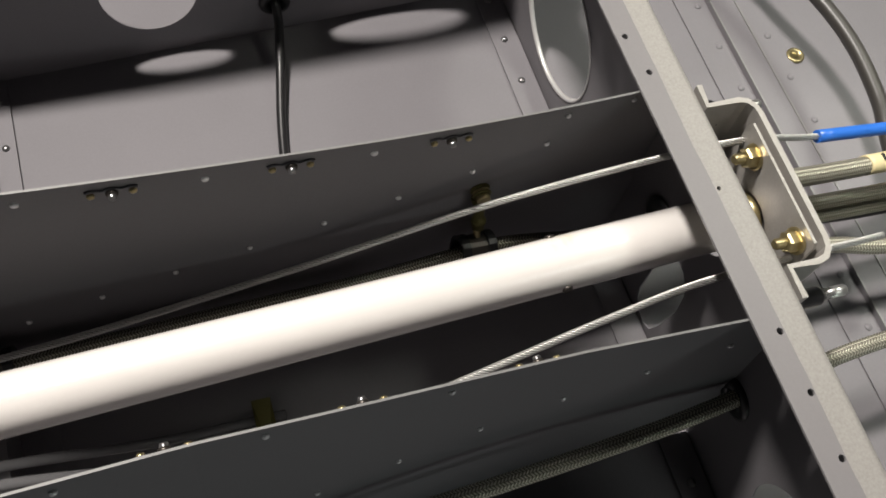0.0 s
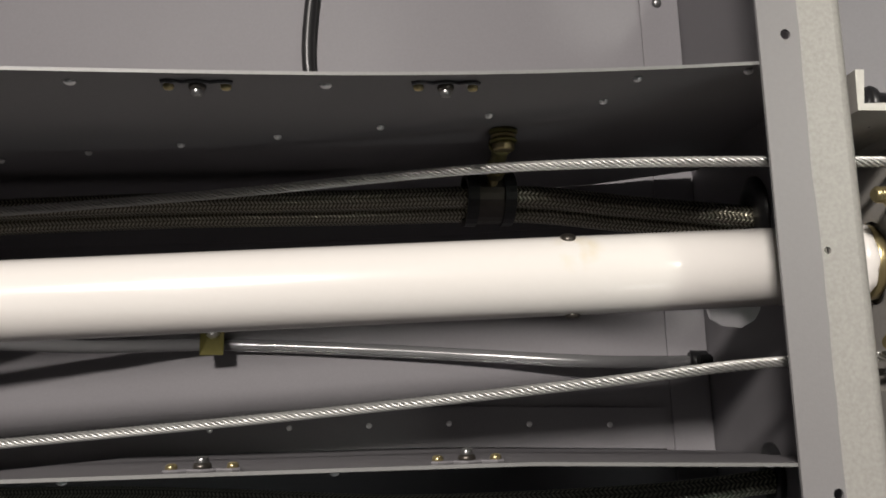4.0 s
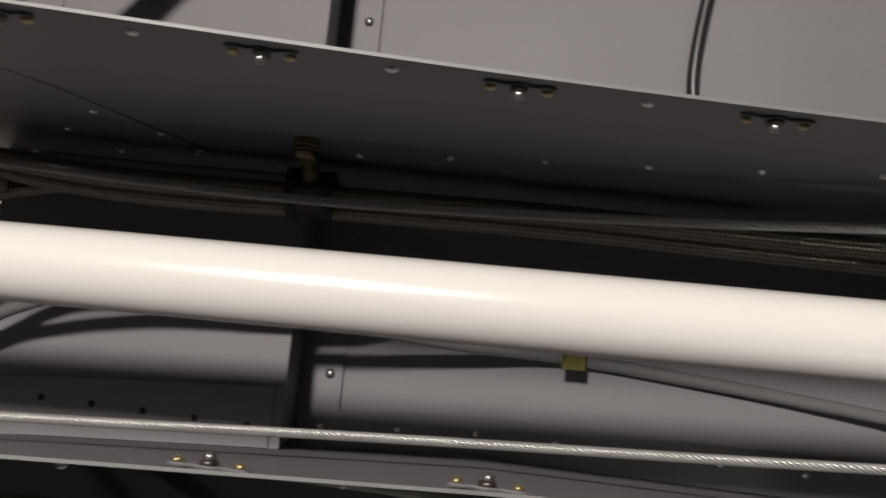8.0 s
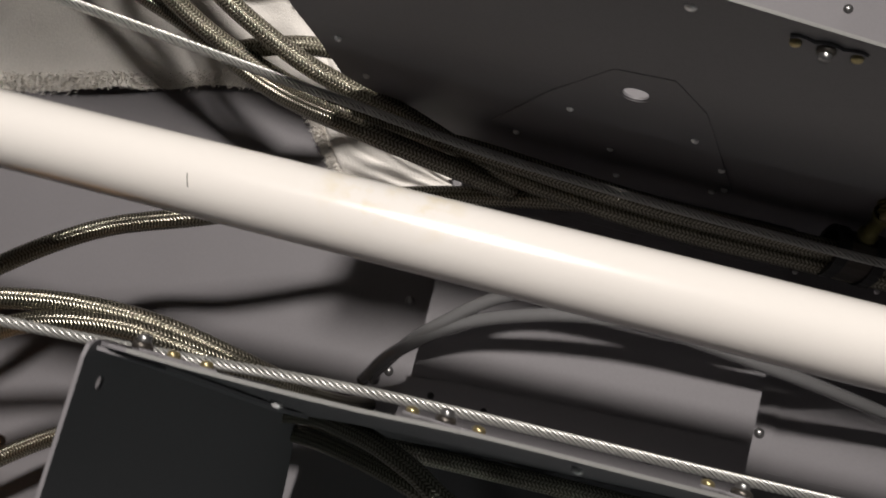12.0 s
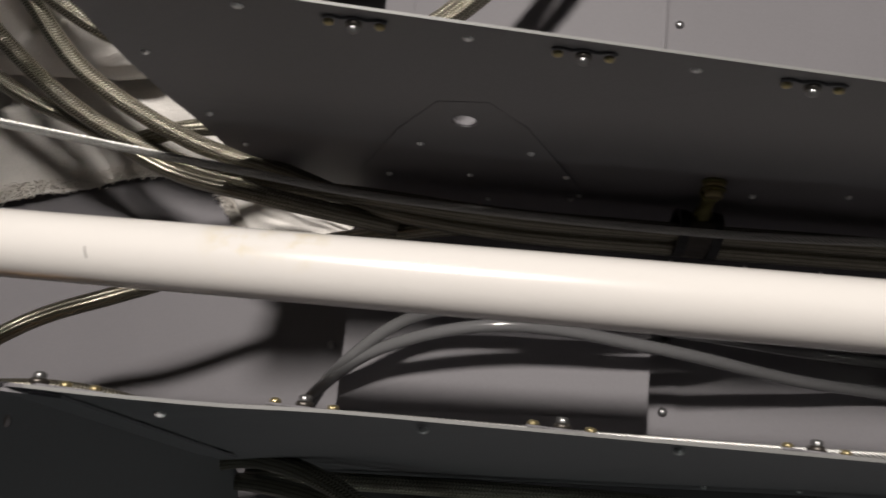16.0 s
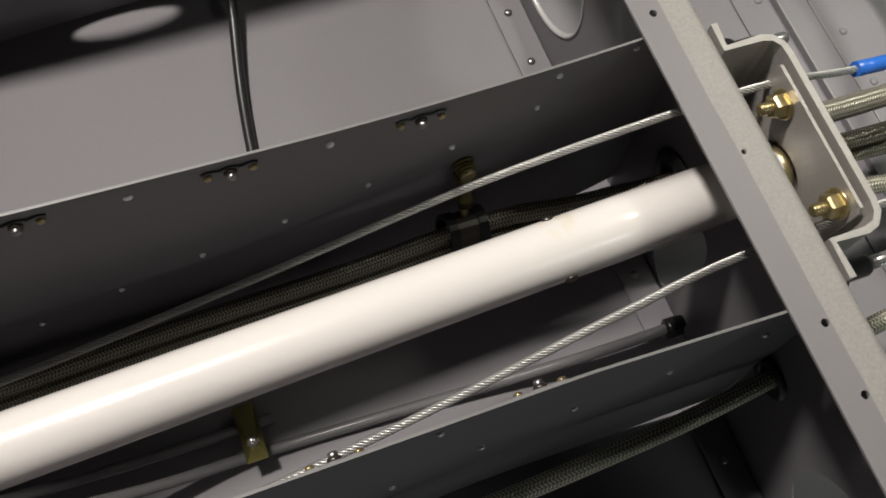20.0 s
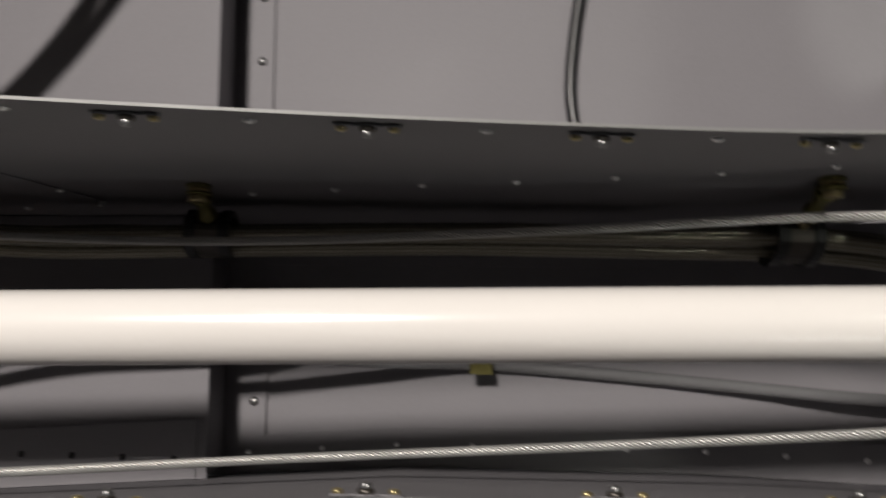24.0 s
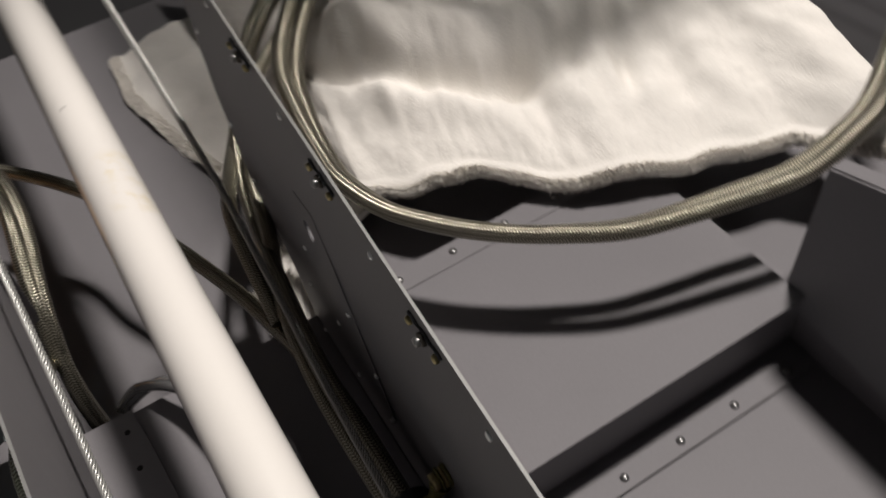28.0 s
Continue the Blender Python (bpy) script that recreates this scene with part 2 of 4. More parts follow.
def stand(at, normal, roll=0.0):
    """A pose with its z along normal."""
    return Matrix.Translation(at) @ Vector(normal).to_track_quat("Z", "Y").to_matrix().to_4x4() @ Matrix.Rotation(roll, 4, "Z")


FLAT_RIVET = rivet_mesh(0.0015, 0.0014, RIVET)
WIDE_RIVET = rivet_mesh(0.0018, 0.0012, RIVET)
SKIN_RIVET = rivet_mesh(0.0014, 0.0005, RIVET)
DOME_RIVET = rivet_mesh(0.0025, 0.0019, DOME)
PAINTED_RIVET = rivet_mesh(0.0025, 0.0012, PAINT)


def rivet(mesh, at, normal, parent):
    ob = new("rivet", mesh)
    ob.parent = parent
    ob.matrix_basis = stand(at, normal)
    return ob


# ---- the plan: x along the tube, y across the tunnel, z up; the belly skin falls away towards -x ----
SLOPE = 0.125


def skin(x):
    return 0.009 + SLOPE * (x + 0.283)


UP = Vector((-SLOPE, 0, 1)).normalized()


def top_of_rib(x):
    return min(0.2456, 0.2255 + 0.13 * max(0.0, -x - 0.1) ** 2)


def top_far(x):
    """The far rib's top edge rises a little less."""
    return min(0.2444, 0.2243 + 0.115 * max(0.0, -x - 0.1) ** 2)


def rib_a(x, z=0.2):
    """The far tunnel rib's face bows a little, and leans out at the top of its left end."""
    s = min(1.0, max(0.0, (x + 0.38) / 0.2))
    s = s * s * (3 - 2 * s)
    return 0.0005 + 0.002 * s + 0.003 * (1 - s) * min(1.0, max(0.0, (z - 0.15) / 0.07)) + 0.25 * max(0.0, x + 0.12) ** 2


DECK = 0.0405


def deck(x):
    """The raised floor of the left bay runs along the skin, 4 cm above it."""
    return skin(x) + DECK


def rib_b(x, z=0.22):
    """The near rib leans out towards its foot, more so at its left end."""
    lean = 0.0135 + 0.026 * max(0.0, -x - 0.2)
    end = min(1.0, max(0.0, (-x - 0.40) / 0.10))
    return -0.1052 - 0.0035 * end * end * (3 - 2 * end) - min(0.0112, 0.046 * max(0.0, -x - 0.2)) - 0.035 * max(0.0, x + 0.05) - lean * (0.228 - z) / 0.2


# ---- the workshop, closed round the airframe ----
for nm, a, b in (("wall_north", (-2.2, 2.2, -0.6), (2.2, 2.3, 2.3)), ("wall_south", (-2.2, -2.3, -0.6), (2.2, -2.2, 2.3)), ("wall_east", (2.2, -2.3, -0.6), (2.3, 2.3, 2.3)), ("wall_west", (-2.3, -2.3, -0.6), (-2.2, 2.3, 2.3)), ("floor", (-2.3, -2.3, -0.7), (2.3, 2.3, -0.6)), ("ceiling", (-2.3, -2.3, 2.3), (2.3, 2.3, 2.4))):
    tagged(part(nm, box(a, b), WALLPAINT), "plain painted workshop " + nm.split("_")[0], nm.split("_")[0], kind="structure")
for k, r in ((0, 0.095), (1, 0.15)):
    at, turn = AIMS[k][0], look(*AIMS[k])
    lamp_thing = tagged(empty("work_lamp"), "black metal work lamp hanging on a thin stem", "lamp", "work lamps")
    place(part("reflector", lathe([(r, -0.004), (r + 0.004, -0.004), (r * 0.7, 0.07), (0.02, 0.085), (0.016, 0.07), (r * 0.62, 0.055), (r, 0.012)], 24), WALLPAINT, lamp_thing), turn @ Matrix.Translation((0, 0, 0.008)))
    part("stem", sweep([turn @ Vector((0, 0, 0.09)), at + Vector((0, 0, 0.25)), Vector((at.x, at.y, 2.3))], 0.006, 8), WALLPAINT, lamp_thing)

# housings for the added low fill strip and the higher strip, both unseen
for k, long, wide in ((2, 0.46, 0.05), (3, 0.33, 0.02)):
    at = AIMS[k][0]
    unseen_strip_lamp = tagged(empty("unseen_strip_lamp"), "long grey strip lamp out of view, hanging on a thin stem", "lamp", "strip lamps")
    place(part("housing", box((-long, -wide, 0.006), (long, wide, 0.055), 0.006), WALLPAINT, unseen_strip_lamp), look(*AIMS[k]))
    part("stem", sweep([at + Vector((0, -0.03, 0.03)), at + Vector((0, -0.03, 0.3)), Vector((at.x, at.y - 0.03, 2.3))], 0.006, 8), WALLPAINT, unseen_strip_lamp)

# ---- unseen sheet panel added over the left bay, shading the cloth from the lamp ----
RIM = [(-0.592, 0.122), (-0.601, 0.146), (-0.621, 0.166), (-0.623, 0.180), (-0.598, 0.215), (-0.561, 0.246), (-0.527, 0.273), (-0.522, 0.304), (-0.517, 0.337), (-0.490, 0.40), (-0.490, 0.66)]
# slots let part of the lamp through, so the added shade stays partial
slots = []
for k in range(26):
    y = 0.130 + 0.02 * k
    x = min(float(np.interp(y + d, [p[1] for p in RIM], [p[0] for p in RIM])) for d in (0.0, 0.0075)) - 0.008
    slots.append([(-1.09, y), (x, y), (x, y + 0.0056), (-1.09, y + 0.0056)])
panel = plate([(-1.1, 0.122), *RIM, (-1.1, 0.66)], slots, 0.002, lambda u, v, w: (u, v, 0.40 + w))
tagged(part("unseen_shade_panel", panel, PAINT), "unseen slotted grey panel added to shade the cloths", "panel", kind="structure")

# ---- belly skin ----
bm = plate([(-0.95, -0.6), (0.75, -0.6), (0.75, 0.7), (-0.95, 0.7)], (), 0.001, lambda u, v, w: (u, v, skin(u) - 0.001 + w))
belly = tagged(part("belly_skin", bm, PAINT), "grey painted sheet metal belly skin", "skin", kind="structure")

# ---- tunnel ribs ----


def rib_outline(left_edge, shift, corner, top):
    """The standing sheet in (x, z): top edge, right end against the bulkhead, foot, left end."""
    xs = [left_edge(1) + corner * (1 - math.cos(a)) for a in (0.0, 0.5, 1.0, 1.5708)] + [-0.48 + 0.02 * k for k in range(26)] + [0.046]
    out = [(x, top(x) - corner * (1 - math.sin(a))) for x, a in zip(xs, (0.0, 0.5, 1.0, 1.5708))] + [(x, top(x)) for x in xs[4:]]
    out += [(0.0485 + SLOPE * (0.2225 - z) + shift, z) for z in (0.2224, 0.17, 0.115, 0.064)]
    out += [(x, skin(x) + 0.002) for x in xs[::-1] if left_edge(0) + 0.01 < x < 0.045] + [(left_edge(0), skin(left_edge(0)) + 0.002)]
    z0, z1 = skin(left_edge(0)) + 0.002, top(left_edge(1)) - corner
    return out + [(left_edge(k / 24), z0 + (z1 - z0) * k / 24) for k in range(1, 24)]


def rib_thing(label, side, y_of, left_edge, holes=(), shift=0.0, corner=0.0001, top=top_of_rib):
    """side: +1 where the tunnel lies towards +y of the sheet, -1 where it lies towards -y."""
    ob = tagged(empty("tunnel_rib"), label, "rib", "tunnel ribs")
    part("web", plate(rib_outline(left_edge, shift, corner, top), holes, 0.001, lambda u, v, w: (u, y_of(u, v) - side * w, v)), PAINT, ob)
    for x0, x1, level, wide in ((-0.2925, 0.05, skin, 0.019), (-0.4435, -0.296, deck, 0.0275 if side > 0 else 0.019)):
        line = [(x0 + (x1 - x0) * k / 16) for k in range(17)]
        out = [(x, 0.0) for x in line] + [(x, wide) for x in line[::-1]]
        part("foot_flange", plate(out, (), 0.001, lambda u, v, w: (u, y_of(u, level(u)) + side * (v + 0.0006), level(u) + 0.0013 + w)), PAINT, ob)
    xs = [left_edge(1) + corner + (0.046 - left_edge(1) - corner) * k / 40 for k in range(41)]
    part("cut_edge", plate([(x, 0.0) for x in xs] + [(x, 0.0010) for x in xs[::-1]], (), 0.0002, lambda u, v, w: (u, y_of(u, top(u)) - side * v, top(u) + 0.0001 + w)), CUT, ob, "bare cut edge of the sheet")
    return ob


def up_left(k):
    """The far rib's left end: cut back above the hoses, then rising straight."""
    return -float(np.interp(k, [0, 0.16, 0.26, 0.325, 0.364, 0.414, 0.55, 0.667, 0.753, 1], [0.448, 0.450, 0.458, 0.471, 0.489, 0.5005, 0.505, 0.511, 0.515, 0.521]))


rib_far = rib_thing("dark grey sheet metal tunnel rib with nutplates along its top edge", -1, rib_a, up_left, [circle2(-0.391, 0.161, 0.0045, 16)], top=top_far)
rib_near = rib_thing("grey tunnel rib under the steel cable with nutplates inside", 1, rib_b, lambda k: -0.486 - 0.0165 * k, (), 0.003, 0.009)

# ---- white tube ----


def tube_axis(x):
    return Vector((x, -0.0495 + 0.0291 * x, 0.1798 + 0.0497 * x))


tube = tagged(empty("torque_tube"), "glossy white painted round tube running along the tunnel", "tube")


def stained(m, spots):
    """Faint yellowish stains at a few places on the white paint."""
    t = m.node_tree
    n, li = t.nodes, t.links
    b = n["Principled BSDF"]
    base = b.inputs["Base Color"].links[0].from_socket
    co = n.new("ShaderNodeTexCoord")
    noi = n.new("ShaderNodeTexNoise")
    noi.inputs["Scale"].default_value, noi.inputs["Detail"].default_value = 110, 4
    li.new(co.outputs["Object"], noi.inputs["Vector"])
    last = None
    for at, r in spots:
        d = n.new("ShaderNodeVectorMath")
        d.operation = "DISTANCE"
        li.new(co.outputs["Object"], d.inputs[0])
        d.inputs[1].default_value = at
        f = n.new("ShaderNodeMapRange")
        f.inputs["From Min"].default_value, f.inputs["From Max"].default_value = r, r * 0.2
        li.new(d.outputs["Value"], f.inputs["Value"])
        if last is None:
            last = f.outputs[0]
        else:
            mx = n.new("ShaderNodeMath")
            mx.operation = "MAXIMUM"
            li.new(last, mx.inputs[0])
            li.new(f.outputs[0], mx.inputs[1])
            last = mx.outputs[0]
    thr = n.new("ShaderNodeMapRange")
    thr.inputs["From Min"].default_value, thr.inputs["From Max"].default_value = 0.46, 0.66
    li.new(noi.outputs["Fac"], thr.inputs["Value"])
    am = n.new("ShaderNodeMath")
    am.operation = "MULTIPLY"
    li.new(last, am.inputs[0])
    li.new(thr.outputs[0], am.inputs[1])
    half = n.new("ShaderNodeMath")
    half.operation = "MULTIPLY"
    li.new(am.outputs[0], half.inputs[0])
    half.inputs[1].default_value = 0.55
    mix = n.new("ShaderNodeMix")
    mix.data_type = "RGBA"
    li.new(half.outputs[0], mix.inputs[0])
    li.new(base, mix.inputs[6])
    mix.inputs[7].default_value = (0.74, 0.62, 0.34, 1)
    li.new(mix.outputs[2], b.inputs["Base Color"])


stained(WHITE, [(tube_axis(x) + Vector((0, 0.008, 0.0105)), r) for x, r in ((-0.466, 0.017), (-0.445, 0.014), (-0.025, 0.010))])
part("pipe", sweep([tube_axis(-0.95), tube_axis(-0.5), tube_axis(0.0), tube_axis(0.0705)], 0.0132, 48), WHITE, tube)
for x, nrm in ((-0.0254, (0.03, -1.0, 0.07)), (-0.026, (-0.05, 0.9, 0.42))):
    n0 = Vector(nrm).normalized()
    tr = part("tube_rivet", lathe([(0.0026, -0.001), (0.0026, 0.0006), (0.0016, 0.0012)], 14), DARKSTEEL, tube, "small dark rivet in the tube")
    tr.matrix_basis = stand(tube_axis(x) + n0 * 0.0132, n0)
for x, a in ((-0.522, 0.10),):
    line = [tube_axis(x + 0.0004 * k) + Vector((0, -math.sin(a + 0.11 * k), math.cos(a + 0.11 * k))) * 0.01322 for k in range(4)]
    part("scratch", sweep(line, 0.00016, 5), DARKSTEEL, tube, "small dark scratch")

# ---- bulkhead across the tunnel ----


def cross(y):
    """Bulkheads stand square to the tube, which is not quite square to the ribs."""
    return -0.028 * y


def web(x_top, z_top):
    """The face of a bulkhead, at right angles to the skin."""
    return lambda u, v, w: (x_top + cross(u) + SLOPE * (z_top - v) + w, u, v)


def strip_paint():
    """The top flange: smooth grey paint, then past a ragged edge a rougher, lighter strip."""
    m = material("flange_paint", (0.245, 0.237, 0.24), 0.42, 0, 0.05, 700, 0.05, 9, 0.12, 1500)
    t = m.node_tree
    n, li = t.nodes, t.links
    b = n["Principled BSDF"]
    grey = b.inputs["Base Color"].links[0].from_socket
    geo = n.new("ShaderNodeTexCoord")
    sep = n.new("ShaderNodeSeparateXYZ")
    li.new(geo.outputs["Object"], sep.inputs[0])
    ad = n.new("ShaderNodeMath")
    ad.operation = "MULTIPLY_ADD"
    li.new(sep.outputs[1], ad.inputs[0])
    ad.inputs[1].default_value = 0.028
    li.new(sep.outputs[0], ad.inputs[2])
    wv = n.new("ShaderNodeTexNoise")
    wv.inputs["Scale"].default_value, wv.inputs["Detail"].default_value = 26, 3
    li.new(geo.outputs["Object"], wv.inputs["Vector"])
    sh = n.new("ShaderNodeMath")
    sh.operation = "MULTIPLY_ADD"
    li.new(wv.outputs["Fac"], sh.inputs[0])
    sh.inputs[1].default_value = 0.0022
    li.new(ad.outputs[0], sh.inputs[2])
    ge = n.new("ShaderNodeMath")
    ge.operation = "GREATER_THAN"
    li.new(sh.outputs[0], ge.inputs[0])
    ge.inputs[1].default_value = 0.0361
    fine = n.new("ShaderNodeTexNoise")
    fine.inputs["Scale"].default_value, fine.inputs["Detail"].default_value = 850, 3
    li.new(geo.outputs["Object"], fine.inputs["Vector"])
    light = n.new("ShaderNodeMix")
    light.data_type = "RGBA"
    light.inputs[6].default_value, light.inputs[7].default_value = (0.27, 0.261, 0.243, 1), (0.42, 0.408, 0.383, 1)
    li.new(fine.outputs["Fac"], light.inputs[0])
    mix = n.new("ShaderNodeMix")
    mix.data_type = "RGBA"
    li.new(ge.outputs[0], mix.inputs[0])
    li.new(grey, mix.inputs[6])
    li.new(light.outputs[2], mix.inputs[7])
    li.new(mix.outputs[2], b.inputs["Base Color"])
    return m


bulk = tagged(empty("bulkhead"), "grey sheet metal bulkhead with lightening holes and top flange", "bulkhead")
holes = [circle2(0.1264, 0.1216, 0.0475, 40), [(-0.0385, 0.128), (-0.0365, 0.10), (-0.037, 0.075), (-0.0400, 0.0655), (-0.0462, 0.060), (-0.0539, 0.0574), (-0.0600, 0.062), (-0.0640, 0.08), (-0.0660, 0.1087), (-0.0635, 0.1263), (-0.0598, 0.134), (-0.0543, 0.1378), (-0.046, 0.138)], circle2(-0.205, 0.118, 0.038, 32), circle2(-0.0478, 0.185, 0.0165, 28), circle2(-0.1235, 0.133, 0.0095, 20), circle2(-0.0245, 0.139, 0.012, 20), circle2(-0.0165, 0.203, 0.004, 12), circle2(-0.079, 0.203, 0.004, 12)]
part("web", plate([(-0.5, 0.0536), (0.45, 0.0536), (0.45, 0.2225), (-0.5, 0.2225)], holes, 0.001, web(0.049, 0.2225)), PAINT, bulk)
bm = bmesh.new()
rings = [[bm.verts.new(web(0.049, 0.2225)(0.1264 + r * math.cos(2 * math.pi * k / 40), 0.1216 + r * math.sin(2 * math.pi * k / 40), w)) for k in range(40)] for r, w in ((0.0483, -0.0006), (0.0474, -0.0008), (0.0464, 0.0004), (0.0460, 0.0022), (0.0466, 0.0024), (0.0474, 0.0012))]
for a, b in zip(rings, rings[1:] + rings[:1]):
    for k in range(40):
        bm.faces.new((a[k], a[(k + 1) % 40], b[(k + 1) % 40], b[k])).smooth = True
bmesh.ops.recalc_face_normals(bm, faces=bm.faces)
part("hole_rim", bm, EDGE, bulk, "bare rolled rim of the lightening hole")
FLANGE_TOP = strip_paint()
ys = [-0.5 + 0.95 * k / 19 for k in range(20)]
small = [circle2(y, x - cross(y), 0.0011 if y == -0.0485 else 0.0016, 14) for x, y in ((0.0262, 0.0375), (0.0303, 0.0160), (0.0383, -0.0485), (0.0361, -0.1167), (0.0373, -0.1437), (0.0376, -0.1710), (0.039, -0.2), (0.026, 0.072), (0.025, 0.10))]
part("flange", plate([(-0.5, 0.0225), (0.45, 0.0225), (0.45, 0.0462), (-0.5, 0.0462)], small, 0.0012, lambda u, v, w: (v + cross(u), u, 0.2262 + w)), FLANGE_TOP, bulk)
bm = bmesh.new()
rows = []
for y in (-0.5, -0.2, 0.1, 0.45):
    rows.append([bm.verts.new((0.0462 + cross(y) + r * math.sin(a), y, 0.2274 - r0 + r * math.cos(a))) for r0, r in ((0.004, 0.004), (0.004, 0.0028)) for a in [math.pi / 2 * k / 6 for k in range(7)]])
for a, b in zip(rows, rows[1:]):
    for k in range(6):
        bm.faces.new((a[k], a[k + 1], b[k + 1], b[k])).smooth = True
        bm.faces.new((a[8 + k], a[7 + k], b[7 + k], b[8 + k])).smooth = True
part("flange_bend", bm, FLANGE_TOP, bulk)
part("foot_flange", plate([(-0.5, 0.0), (0.45, 0.0), (0.45, 0.018), (-0.5, 0.018)], (), 0.001, lambda u, v, w: (0.0508 + cross(u) + v, u, skin(0.0508 + cross(u) + v) + w + 0.0012)), PAINT, bulk)
for k in range(-9, 9):
    y = 0.0635 + 0.036 * k
    x = 0.0592 + cross(y)
    if -0.13 < y < -0.095 or -0.022 < y < 0.004:
        continue
    rivet(DOME_RIVET, (x, y, skin(x) + 0.0022), UP, bulk)

# ---- far rib beyond the tunnel ----
far = tagged(empty("floor_rib"), "dark grey floor rib with round lightening holes", "rib")


def far_top(x):
    """The floor rib grows taller towards the bulkhead."""
    return float(np.interp(x, [-0.314, -0.28, -0.22, -0.139, -0.058, 0.07], [0.133, 0.1455, 0.174, 0.204, 0.226, 0.232]))


xs = [-0.314 + 0.384 * k / 24 for k in range(25)]
out = [(x, far_top(x)) for x in xs] + [(x, skin(x) + 0.001) for x in xs[::-1]]
part("web", plate(out, [circle2(-0.180, 0.082, 0.0305, 36, 0.0355), circle2(-0.043, 0.119, 0.044, 40, 0.051), circle2(-0.1, 0.062, 0.007, 16)], 0.001, lambda u, v, w: (u, 0.2195 + w, v)), PAINT, far)
part("top_flange", plate([(x, 0) for x in xs] + [(x, 0.0085) for x in xs[::-1]], (), 0.001, lambda u, v, w: (u, 0.2205 + v, far_top(u) + 0.0002 + w)), PAINT, far)

# ---- raised floor of the left bay, with the cross frame that closes it ----
raised = tagged(empty("raised_floor"), "raised grey sheet metal floor riveted along its edges", "floor")
DECK_R, DECK_L = -0.2945, -0.4450
xs = [DECK_L + (DECK_R - DECK_L) * k / 20 for k in range(21)]
out = [(x, rib_b(x, deck(x)) + 0.0006) for x in xs] + [(x, 0.2188) for x in xs[::-1]]
part("floor_panel", plate(out, (), 0.001, lambda u, v, w: (u + cross(v), v, deck(u + cross(v)) + w)), PAINT, raised)
for x0, dx in ((DECK_R - 0.0002, 1), (DECK_L + 0.0002, -1)):
    part("web", plate([(-0.122, 0.0), (0.2188, 0.0), (0.2188, DECK), (-0.122, DECK)], (), 0.0008, lambda u, v, w: (x0 + cross(u) - dx * w, u, skin(x0) + 0.001 + v - 0.002 * (v > 0))), PAINT, raised)
    part("foot_flange", plate([(-0.122, 0), (0.2188, 0), (0.2188, 0.0215), (-0.122, 0.0215)], (), 0.001, lambda u, v, w: (x0 + cross(u) + dx * v, u, skin(x0 + cross(u) + dx * v) + 0.0012 + w)), PAINT, raised)
part("lap_strip", plate([(0.005, 0.0), (0.2188, 0.0), (0.2188, 0.0165), (0.005, 0.0165)], (), 0.0006, lambda u, v, w: (DECK_L + cross(u) + v, u, deck(DECK_L + cross(u) + v) + 0.0011 + w)), PAINT, raised)
for k in range(-6, 4):
    y = 0.093 + 0.0363 * k
    if -0.02 < y < 0.006 or -0.13 < y < -0.1:
        continue
    x = -0.2820 - 0.028 * (y - 0.09)
    rivet(DOME_RIVET, (x, y, skin(x) + 0.0022), UP, raised)
    x = DECK_L + 0.0075 + cross(y)
    if y > 0:
        rivet(DOME_RIVET, (x, y - 0.006, deck(x) + 0.0016), UP, raised)
for y in (-0.1105, -0.0735, -0.0365):
    rivet(DOME_RIVET, (-0.4553, y, skin(-0.4553) + 0.0022), UP, raised)

# ---- end plate beside the near rib ----
endp = tagged(empty("end_plate"), "dark grey end plate bent round from the tunnel rib", "plate")


def end_x(v):
    return -0.5015 + 0.5 * SLOPE * (0.245 - v)


part("web", plate([(-0.34, -0.006), (-0.19, -0.002), (-0.17, 0.006), (-0.1453, 0.0206), (-0.134, 0.05), (-0.1275, 0.080), (-0.1250, 0.13), (-0.1180, 0.2390), (-0.1185, 0.2440), (-0.1196, 0.2458), (-0.1225, 0.2466), (-0.34, 0.2346)], [circle2(-0.1282, 0.2350, 0.0019, 14), circle2(-0.1600, 0.2335, 0.0026, 14)], 0.001, lambda u, v, w: (end_x(v) - w, u, v)), PAINT, endp)
part("side_flange", plate([(0.002, 0.085), (0.018, 0.085), (0.016, 0.2410), (0, 0.2425)], (), 0.001, lambda u, v, w: (end_x(v) + u, rib_b(end_x(v) + u, v) - 0.0012 - w, v)), PAINT, endp)

# ---- rivets of the tunnel ribs ----
for k in range(10):
    x, z = -0.016 - 0.0357 * k, 0.195 - 0.3505 * (0.0357 * k)
    if k != 8:
        rivet(FLAT_RIVET, (x, rib_a(x, z), z), (0, -1, 0), rib_far)
for x, z in ((-0.4964, 0.1373), (-0.4894, 0.1024), (-0.409, 0.131), (-0.3635, 0.1335), (-0.346, 0.1075), (-0.388, 0.096), (-0.379, 0.0603), (-0.3405, 0.075), (-0.426, 0.083), (-0.43, 0.035), (-0.012, 0.2175), (0.022, 0.2195), (-0.505, 0.19)):
    rivet(FLAT_RIVET, (x, rib_a(x, z), z), (0, -1, 0), rib_far)
for k in range(6):
    x = -0.1048 - 0.0714 * k
    rivet(WIDE_RIVET, (x, rib_a(x, 0.22), top_far(x) - 0.0085), (0, -1, 0), rib_far)
    rivet(FLAT_RIVET, (x + 0.002, rib_b(x, 0.217) - 0.001, top_of_rib(x) - 0.008), (0, -1, 0), rib_near)
